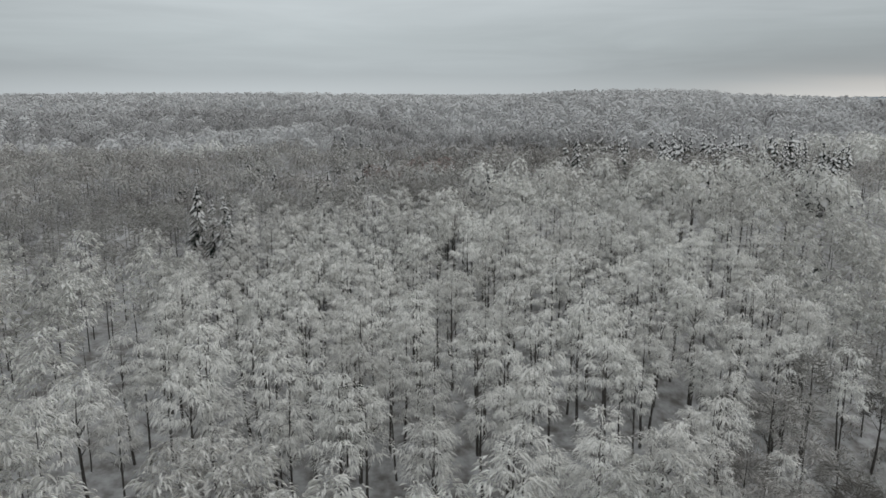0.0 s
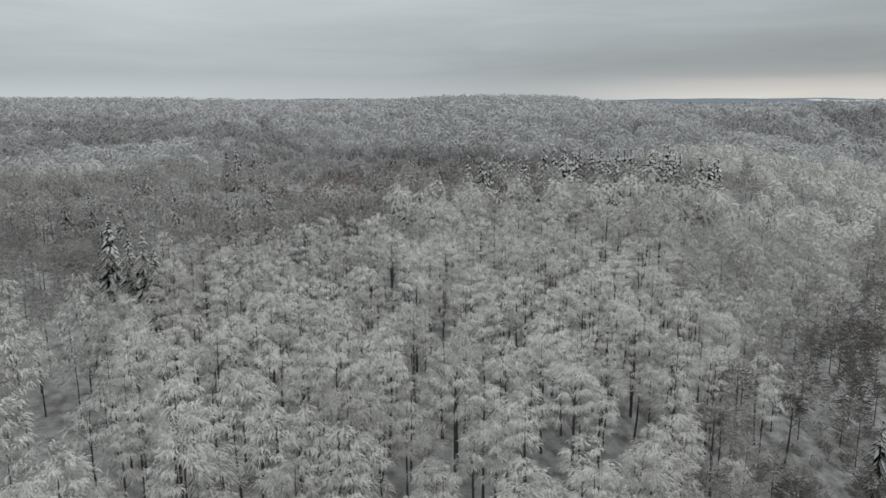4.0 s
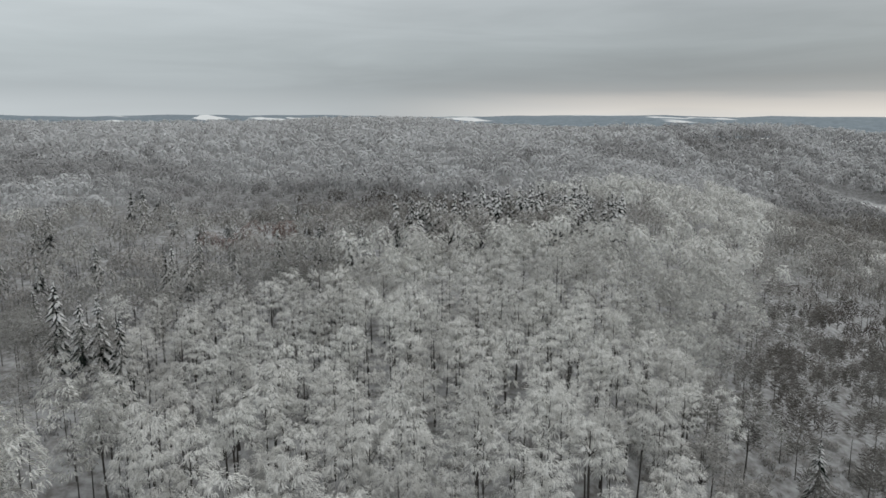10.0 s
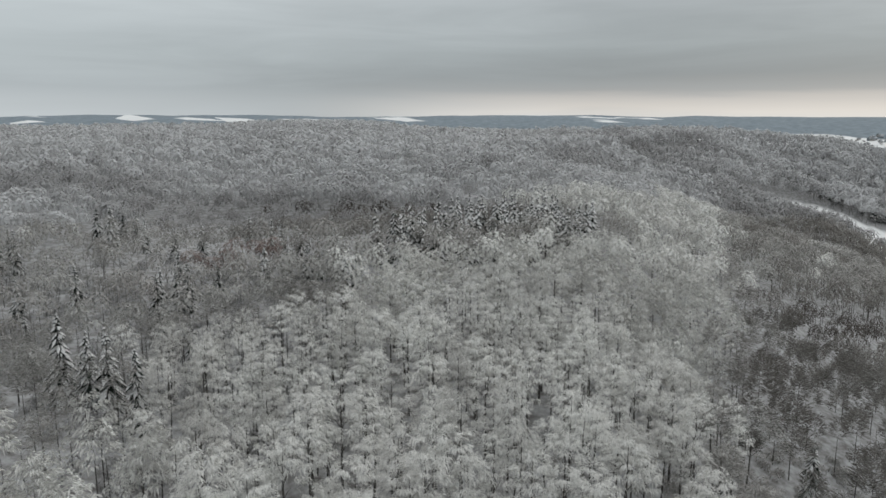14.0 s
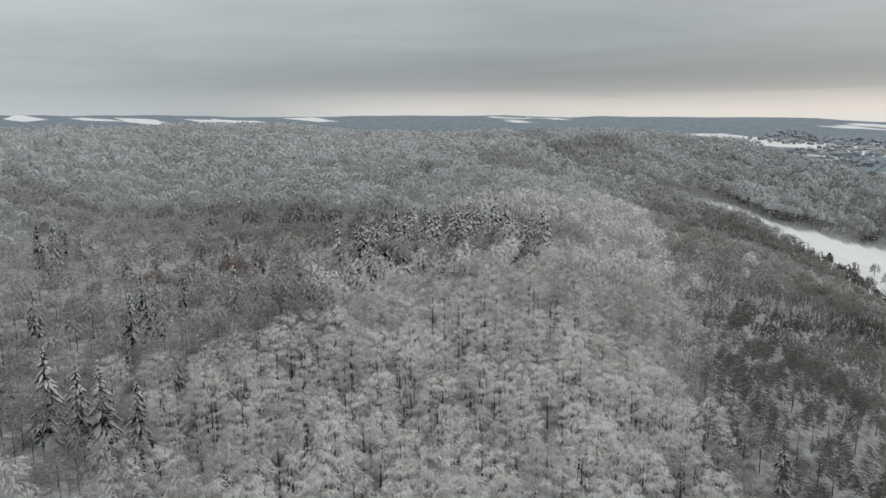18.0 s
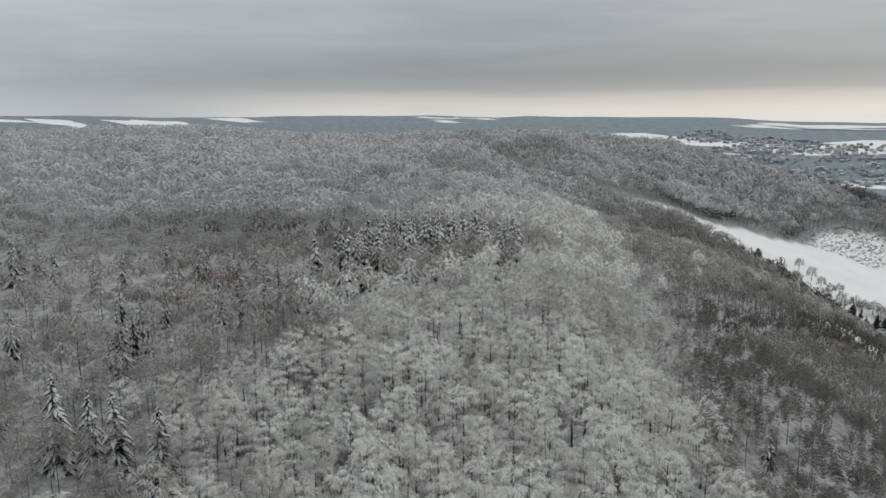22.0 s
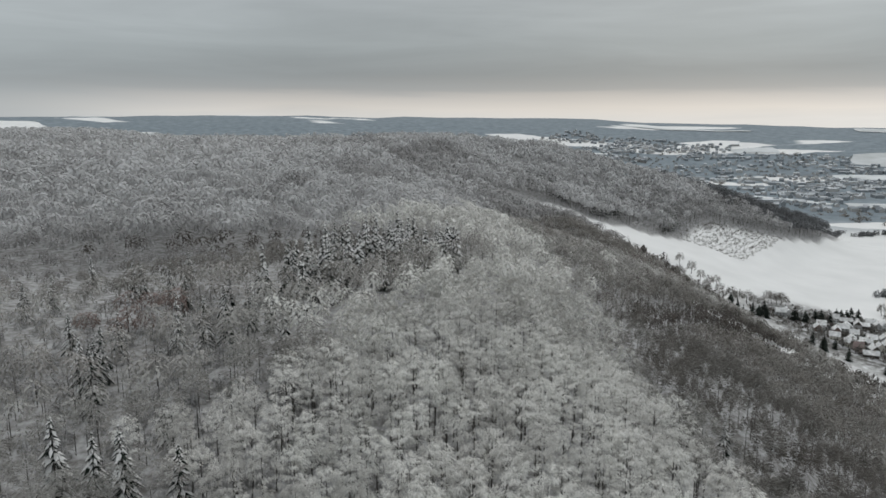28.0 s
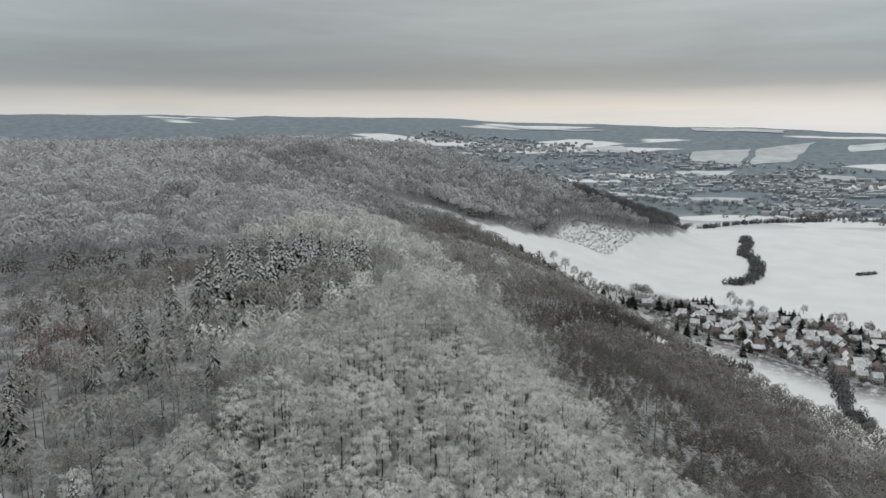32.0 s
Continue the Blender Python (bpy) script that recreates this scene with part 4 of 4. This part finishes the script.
# ---- brush on the open slope beside the ridge ----
rng = np.random.default_rng(31)
bx, by = rng.uniform(48, 120, 260), rng.uniform(78, 132, 260)
bz = ground_height(bx, by)
low_brush = [((v - np.array([0, 0, 14.0])) * np.array([0.40, 0.40, 0.36]), f) for v, f in slope_t["half"][:3]]
hx, hy = rng.uniform(-150, 45, 800), rng.uniform(150, 320, 800)
hk = (hx > -85 - 0.62 * (hy - 100)) & (hx < 0.35 * (hy - 190)) & ~crowded(hx, hy)
# the hollow's thicket borrows the muted tone of the distant wood
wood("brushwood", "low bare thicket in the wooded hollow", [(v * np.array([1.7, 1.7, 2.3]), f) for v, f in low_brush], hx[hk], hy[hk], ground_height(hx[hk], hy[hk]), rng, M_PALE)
wood("brushwood", "low rimed brushwood on the snowy slope", low_brush, bx, by, bz, rng, M_HALF)


# ---- the village in the valley ----
def solid(name, v, faces, mats, f_mat=None):
    me = bpy.data.meshes.new(name)
    me.from_pydata([tuple(map(float, p)) for p in v], [], faces)
    for m in mats:
        me.materials.append(m)
    if f_mat:
        me.polygons.foreach_set("material_index", f_mat)
    me.update()
    return me


def block(name, x0, x1, y0, y1, z0, z1, mat):
    v = [(x, y, z) for z in (z0, z1) for x, y in ((x0, y0), (x1, y0), (x1, y1), (x0, y1))]
    return solid(name, v, [(3, 2, 1, 0), (4, 5, 6, 7), (0, 1, 5, 4), (1, 2, 6, 5), (2, 3, 7, 6), (3, 0, 4, 7)], [mat])


def gabled(L, W, h, rise):
    """Walls with two gables, ridge along x."""
    l, w = L / 2, W / 2
    v = [(-l, -w, -1.5), (l, -w, -1.5), (l, w, -1.5), (-l, w, -1.5), (-l, -w, h), (l, -w, h), (l, w, h), (-l, w, h), (-l, 0, h + rise), (l, 0, h + rise)]
    return v, [(0, 1, 5, 4), (2, 3, 7, 6), (1, 2, 6, 9, 5), (3, 0, 4, 8, 7), (4, 5, 9, 8), (6, 7, 8, 9)]


def roof_slabs(L, W, h, rise, over=0.5, thick=0.32):
    l, w = L / 2 + over, W / 2 + over
    drop = rise * over / (W / 2)
    v, f = [], []
    for sgn in (-1, 1):
        n = len(v)
        a = [(-l, sgn * w, h - drop), (l, sgn * w, h - drop), (l, 0, h + rise), (-l, 0, h + rise)]
        v += [(x, y, z + 0.02) for x, y, z in a] + [(x, y, z + thick) for x, y, z in a]
        f += [(n, n + 1, n + 2, n + 3), (n + 4, n + 5, n + 6, n + 7), (n, n + 1, n + 5, n + 4), (n + 1, n + 2, n + 6, n + 5), (n + 3, n, n + 4, n + 7)]
    return v, f


def house_kind(k, L, W, h, rise, wall, roof_mat, timber):
    top = new("house")
    child("wall", solid("house_wall", *gabled(L, W, h, rise), [wall]), top)
    roof = child("roof", solid("house_roof", *roof_slabs(L, W, h, rise), [roof_mat]), top, "roof under a cover of snow" if roof_mat is M_ROOFSNOW else "dark tiled roof with little snow")
    child("chimney", block("chimney", L * 0.2, L * 0.2 + 0.7, -0.9, -0.2, h + rise * 0.6, h + rise + 0.9, M_WALLS[4]), roof)
    if timber:
        child("timber_gable", solid("timber_gable", [(L / 2 + 0.03, -W * 0.42, h), (L / 2 + 0.03, W * 0.42, h), (L / 2 + 0.03, 0, h + rise * 0.86), (L / 2 + 0.12, -W * 0.42, h), (L / 2 + 0.12, W * 0.42, h), (L / 2 + 0.12, 0, h + rise * 0.86)],
              [(2, 1, 0), (3, 4, 5), (0, 1, 4, 3), (1, 2, 5, 4), (2, 0, 3, 5)], [M_DARKWOOD]), top, "dark boarded gable")
    pane_side = block("window", -0.5, 0.5, -0.05, 0.05, -0.65, 0.65, M_GLASS)
    rows_z = [1.5] if h < 3.5 else [1.4, 3.9]
    for z in rows_z:
        for sx in (-0.28, 0.05, 0.32):
            for side in (-1, 1):
                w = child("window", pane_side, top)
                w.location = (L * sx, side * (W / 2 + 0.03), z)
        for sy in (-0.22, 0.22):
            w = child("window", pane_side, top)
            w.matrix_basis = pose(-(L / 2 + 0.03), W * sy, z, 0, 0, 90)
    d = child("door", block("door", -0.5, 0.5, -0.05, 0.05, -1.0, 1.05, M_DARKWOOD), top)
    d.location = (L * -0.1, -(W / 2 + 0.04), 1.0)
    return top


house_specs = [(11, 8.5, 4.8, 4.2, M_WALLS[0], M_ROOFSNOW, False), (10, 8, 5.2, 4.6, M_WALLS[1], M_ROOFSNOW, True), (13, 9, 4.6, 4.4, M_WALLS[4], M_ROOFSNOW, False), (9, 8, 5.0, 4.8, M_WALLS[3], M_ROOFSNOW, False),
               (15, 8, 3.2, 3.4, M_DARKWOOD, M_ROOFSNOW, False), (10, 9, 5.0, 4.6, M_WALLS[5], M_TILE, True), (12, 9, 5.4, 4.4, M_WALLS[2], M_ROOFSNOW, True), (17, 10, 4.2, 4.2, M_WALLS[1], M_ROOFSNOW, False)]
HOUSE_LABELS = ["cream rendered house with a snow-covered gabled roof", "white rendered house with a dark boarded gable", "red brick house under a snow-covered roof", "ochre house with a steep snow-covered roof",
                "low dark timber barn with a snow-covered roof", "pink house with a dark tiled roof", "grey house with a boarded gable and snowy roof", "long white farmhouse with a snow-covered roof"]
rng = np.random.default_rng(77)
originals = [house_kind(k, *spec) for k, spec in enumerate(house_specs)]
for o, lab in zip(originals, HOUSE_LABELS):
    tagged(o, lab, "house", "village houses")
placed, used = [], set()
house_xy = []
for v in np.arange(-150, 250, 13.5):
    for u in np.arange(0, 210, 14.0):
        # the village lies in a strip between the road below the wood and the white fields
        x0 = np.interp(v, [-160, -30, 40, 100, 160, 205], [510, 530, 540, 558, 595, 642])
        x = x0 + u + rng.uniform(-4.5, 4.5)
        y = v + rng.uniform(-4, 4)
        depth = np.interp(v, [-160, 4, 85, 144, 213], [690, 684, 698, 716, 694]) - x0
        if u > depth or rng.uniform() < 0.30 or v > 236 or (v > 175 and rng.uniform() < 0.4):
            continue
        k = int(rng.choice(8, p=(0.17, 0.16, 0.10, 0.08, 0.22, 0.09, 0.12, 0.06)))
        turn = rng.choice((18, 108, 200, 288)) + rng.uniform(-9, 9)
        m = pose(x, y, ground_at(x, y) + 0.1, 0, 0, turn) @ Matrix.Diagonal((0.9, 0.9, 0.92, 1))
        if k in used:
            copy_thing(originals[k], m)
        else:
            originals[k].matrix_basis = m
            used.add(k)
        house_xy.append((x, y))
house_xy = np.array(house_xy)

# garden and field trees round the village
garden_kinds = []
for k in range(3):
    g = np.random.default_rng(480 + k)
    gv, gf = twig_crown(g, 6.4, 3.5, 330, 1.5, 0.17)
    tv, tf = trunk_and_limbs(g, 6.4, 0.2, 5, 6)
    garden_kinds.append((mesh_from("garden_trunk", tv, tf, [M_BARK]), mesh_from("garden_crown", gv, gf, [M_BARE])))
rng = np.random.default_rng(78)
garden = [(597, 273), (619, 271), (621, 264), (631, 258), (636, 253), (680, 250), (689, 243), (697, 236), (770, 155), (735, 144), (742, 131), (748, 75), (712, 45), (716, 37), (690, 14), (658, 215), (683, 192), (713, 115), (686, 351),
          (662, 328), (646, 312), (636, 299), (626, 266), (612, 280), (604, 264), (640, 246), (684, 247), (693, 240), (607, 320), (617, 347), (630, 330), (655, 298), (600, 290)]
garden += [(float(a), float(b)) for a, b in zip(rng.uniform(530, 715, 130), rng.uniform(-140, 200, 130))]
for n, (x, y) in enumerate(garden):
    if len(house_xy) and np.min(np.hypot(house_xy[:, 0] - x, house_xy[:, 1] - y)) < 5.5:
        continue
    s = rng.uniform(1.2, 1.75) if n < 33 else rng.uniform(0.6, 1.15)
    k = int(rng.integers(0, 3))
    stand_tree("garden_tree", [("trunk", garden_kinds[k][0], ""), ("crown", garden_kinds[k][1], "")], x, y, (s * 1.1, s), rng.uniform(0, 360), "bare rounded garden tree beside the village houses", "tree", "garden trees")
bulky = [(717, 190), (720, 186), (720, 181), (727, 178), (740, 173), (706, 97), (708, 93), (704, 88), (706, 84), (679, 203), (676, 197), (597, 237), (600, 230), (612, 236), (640, 214), (650, 206)]
conifers = bulky + [(555, 268), (553, 261), (561, 256), (559, 248), (570, 244), (574, 238), (554, 286), (549, 275), (566, 262), (580, 252), (586, 240), (590, 262)]
conifers += [(float(a), float(b)) for a, b in zip(rng.uniform(530, 715, 75), rng.uniform(-140, 190, 75))]
for n, (x, y) in enumerate(conifers):
    if len(house_xy) and np.min(np.hypot(house_xy[:, 0] - x, house_xy[:, 1] - y)) < 6.5:
        continue
    kind = fir_kinds[0]
    h = rng.uniform(0.6, 1.05)
    stand_tree("garden_spruce", [("trunk", kind[0], ""), ("branch", kind[1], "")], x, y, (h * (2.3 if n < len(bulky) else 1.7), h), n * 53 % 360, "dark green conifer without snow between village gardens", "tree", "garden conifers")


# ---- hedges, copses and the felled plot on the white fields ----
def thicket(name, label, line, wide, count, high, mat, seed, girth=1.0):
    """A hedge or copse along a line: bushy crowns close together."""
    rng = np.random.default_rng(seed)
    pts = np.array(line, float)
    seg = np.hypot(*np.diff(pts, axis=0).T)
    at = rng.uniform(0, seg.sum(), count)
    cum = np.r_[0, np.cumsum(seg)]
    x = np.interp(at, cum, pts[:, 0]) + rng.normal(0, wide, count)
    y = np.interp(at, cum, pts[:, 1]) + rng.normal(0, wide, count)
    bush = [((v - np.array([0, 0, 14.5])) * np.array([girth * 0.6, girth * 0.6, high / 8.0]), f) for v, f in back_t["frost"]]
    wood(name, label, bush, x, y, ground_height(x, y) - 0.3, rng, mat)


thicket("field_copse", "dark curved copse in the middle of the snowy field", [(1240, 184), (1180, 176), (1087, 172), (1054, 157), (979, 142), (915, 141), (872, 156), (864, 172)], 4.0, 420, 10, M_HAZEDARK, 91, 1.05)
thicket("field_hedge", "dark hedge along the edge of the snowy field", [(1420, 287), (1493, 230), (1540, 178), (1600, 60)], 5.0, 200, 10, M_HAZEDARK, 92)
thicket("field_hedge", "dark hedge and trees round the far hamlet", [(1800, 190), (1700, 120), (1640, 20), (1690, -60)], 30.0, 160, 9, M_HAZEDARK, 99)
thicket("field_hedge", "short dark hedge in the snowy field", [(1040, -9), (1018, 14)], 1.5, 22, 5, M_HAZEDARK, 93)
thicket("lane_hedge", "dark hedge below the village", [(530, 45), (490, 40), (454, 37), (425, 22)], 3.2, 110, 7, M_HAZEDARK, 94)
thicket("village_hedge", "bare hedges and shrubs between village gardens", [(540, -150), (550, 20), (575, 90), (630, 160), (690, 200), (700, 150), (650, 100), (600, -20), (650, -80), (670, -20), (680, 60), (610, 40), (590, 110), (640, 225), (600, 250)], 15.0, 1150, 3.6, M_BROWN, 95, 0.62)
thicket("garden_shrubs", "dark evergreen shrubs between village gardens", [(545, -130), (560, 60), (620, 150), (690, 190), (670, 60), (620, -60), (660, -20)], 16.0, 260, 3.4, M_NEEDLE, 98, 0.55)
thicket("wood_edge", "bare shrubs along the foot of the wood", [(650, 400), (640, 350), (612, 320), (578, 280), (548, 240), (518, 190), (500, 130), (490, 105)], 9.0, 240, 8, M_BROWN, 96)
rows = []
for k in range(10):
    t = k / 9
    a = (831 + t * 30, 415 - t * 79)
    b = (942 + t * 95, 401 - t * 72)
    rows += [a, b] if k % 2 == 0 else [b, a]
thicket("felled_brush", "brushwood lying in rows on the snowy felled plot", rows, 2.2, 1100, 1.1, M_BARE, 97, 0.45)


def ribbon(name, label, line, wide, mat):
    """A road laid 8 cm over the ground."""
    pts = []
    for a, b in zip(line[:-1], line[1:]):
        n = max(2, int(math.dist(a, b) / 6))
        pts += [(a[0] + (b[0] - a[0]) * i / n, a[1] + (b[1] - a[1]) * i / n) for i in range(n)]
    pts = np.array(pts + [line[-1]], float)
    d = np.gradient(pts, axis=0)
    d /= np.linalg.norm(d, axis=1, keepdims=True)
    side = np.stack([-d[:, 1], d[:, 0]], 1) * wide / 2
    v = []
    for p, q in ((pts + side, 0.25), (pts - side, 0.25)):
        v.append(np.c_[p, ground_height(p[:, 0], p[:, 1]) + q])
    n = len(pts)
    verts = np.concatenate(v)
    faces = [(i, i + 1, n + i + 1, n + i) for i in range(n - 1)]
    tagged(new(name, solid(name, verts, faces, [mat])), label, "road", kind="structure")


ribbon("road", "narrow dark cleared road below the village", [(655, 228), (632, 205), (585, 160), (548, 100), (530, 40), (520, -30), (500, -160)], 4.0, M_ROAD)
ribbon("road", "village street with tracks in the snow", [(632, 205), (672, 170), (662, 90), (630, 0), (610, -120)], 4.0, M_ROAD)


# ---- the town on the valley floor, far off ----
def town(name, label, cx, cy, sx, sy, count, seed):
    rng = np.random.default_rng(seed)
    x = cx + rng.uniform(-1, 1, count) * sx
    y = cy + rng.uniform(-1, 1, count) * sy
    keep = (np.sin(x / 93) + np.sin(y / 71) + np.sin((x + y) / 57)) > -0.9
    keep &= ~in_field(x, y)
    x, y = x[keep], y[keep]
    z = ground_height(x, y)
    v, f, fm, n = [], [], [], 0
    for a, b, c in zip(x, y, z):
        big = rng.uniform() < 0.12
        L, W, h, rise = (rng.uniform(28, 55), rng.uniform(14, 24), rng.uniform(6, 11), 1.2) if big else (rng.uniform(10, 17), rng.uniform(9, 12), rng.uniform(5, 9), rng.uniform(3, 5))
        hv, _ = gabled(L, W, h, rise)
        t = rng.choice((0.3, 1.87)) + rng.normal(0, 0.15)
        ca, sa = math.cos(t), math.sin(t)
        v += [(a + p[0] * ca - p[1] * sa, b + p[0] * sa + p[1] * ca, c + p[2]) for p in hv]
        f += [tuple(i + n for i in q) for q in ((0, 1, 5, 4), (2, 3, 7, 6), (1, 2, 6, 5), (5, 6, 9), (3, 0, 4, 7), (4, 8, 7), (4, 5, 9, 8), (6, 7, 8, 9))]
        wm = int(rng.integers(1, 5))
        fm += [wm, wm, wm, wm, wm, wm, 0, 0] if rng.uniform() < 0.55 else [wm] * 6 + [5, 5]
        n += 10
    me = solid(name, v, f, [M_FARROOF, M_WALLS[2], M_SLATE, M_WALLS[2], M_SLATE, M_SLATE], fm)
    tagged(new(name, me), label, "buildings", kind="stuff")
    return x, y


def open_field(corners):
    """A snowy field draped over the far land, between the woods and the houses."""
    p = np.array(corners, float)
    a, b, c, d = p
    uu, vv = np.meshgrid(np.linspace(0, 1, 13), np.linspace(0, 1, 7))
    uu, vv = uu.ravel()[:, None], vv.ravel()[:, None]
    q = (1 - uu) * (1 - vv) * a + uu * (1 - vv) * b + uu * vv * c + (1 - uu) * vv * d
    q = q + np.stack([np.sin(q[:, 1] / 37), np.cos(q[:, 0] / 41)], 1) * 7
    v = np.c_[q, ground_height(q[:, 0], q[:, 1]) + 1.6]
    f = [(j * 13 + i, j * 13 + i + 1, j * 13 + i + 14, j * 13 + i + 13) for j in range(6) for i in range(12)]
    tagged(new("snowy_field", solid("snowy_field", v, f, [M_FIELD])), "far open field under a thin cover of snow", "field", kind="structure")


FIELDS = [[(3234, 611), (3407, 374), (2979, 375), (3005, 565)], [(3430, 350), (3756, 131), (3126, 197), (2990, 340)], [(3717, -11), (3833, -170), (3611, -160), (3531, -21)], [(2744, 595), (2829, 368), (2696, 402), (2647, 555)],
          [(2790, 97), (2807, -28), (2683, -26), (2674, 85)], [(1986, 412), (2042, 253), (1903, 261), (1864, 377)], [(2048, 649), (1944, 420), (1900, 440), (1960, 620)], [(3150, 1072), (3262, 929), (3159, 863), (3071, 1021)],
          [(3665, 1820), (3812, 1166), (3760, 1180), (3640, 1700)], [(4235, 787), (4225, 282), (4032, 284), (4031, 722)]]


def in_field(x, y):
    hit = np.zeros(np.shape(x), bool)
    for c in FIELDS:
        sides = [((q[0] - p[0]) * (y - p[1]) - (q[1] - p[1]) * (x - p[0])) for p, q in zip(c, c[1:] + c[:1])]
        hit |= np.all(np.array(sides) > -800, axis=0) | np.all(np.array(sides) < 800, axis=0)
    return hit


for field_corners in FIELDS:
    open_field(field_corners)
town("distant_town", "far town of snow-roofed houses on the valley floor", 2500, 950, 640, 640, 1500, 61)
town("distant_town", "far suburb of snow-roofed houses along the valley", 2350, 120, 600, 440, 1100, 62)
town("distant_town", "far houses at the foot of the wooded hills", 2950, 1500, 320, 420, 450, 63)
town("distant_town", "far hamlet of snow-roofed houses beyond the white fields", 1745, 60, 90, 130, 110, 65)
rng = np.random.default_rng(64)
tx, ty = rng.uniform(1600, 3200, 1700), rng.uniform(-400, 1900, 1700)
ok = (np.sin(tx / 130 + 1) + np.sin(ty / 90) > -0.3) & ~in_field(tx, ty)
tx, ty = tx[ok], ty[ok]
bush = [((v - np.array([0, 0, 13.0])) * np.array([1.5, 1.5, 0.9]), f) for v, f in back_t["frost"]]
wood("valley_trees", "dark rows and groups of bare trees across the valley", bush, tx, ty, ground_height(tx, ty), rng, M_BARE)


# ---- patches of snowy spruce on the spur across the glade ----
rng = np.random.default_rng(66)
far_fir = fir_meshes(58, 15.0, 8, 0.9)
px, py = np.concatenate([rng.normal(738, 11, 70), rng.normal(768, 17, 60), rng.normal(858, 12, 40)]), np.concatenate([rng.normal(574, 20, 70), rng.normal(488, 5, 60), rng.normal(430, 4, 40)])
pz = ground_height(px, py)
for part_i, name, label, mat in ((1, "spur_spruce_wood", "far patch of dark spruces on the wooded spur", M_NEEDLE), (2, "spruce_wood_snow", "snow on the far spruces of the spur", M_SNOWPAD)):
    me = far_fir[part_i]
    co = np.zeros(len(me.vertices) * 3, np.float32)
    me.vertices.foreach_get("co", co)
    tri = np.array([p.vertices[:] for p in me.polygons])
    wood(name, label, [(co.reshape(-1, 3) * 1.35, tri)], px, py, pz, np.random.default_rng(67), mat)
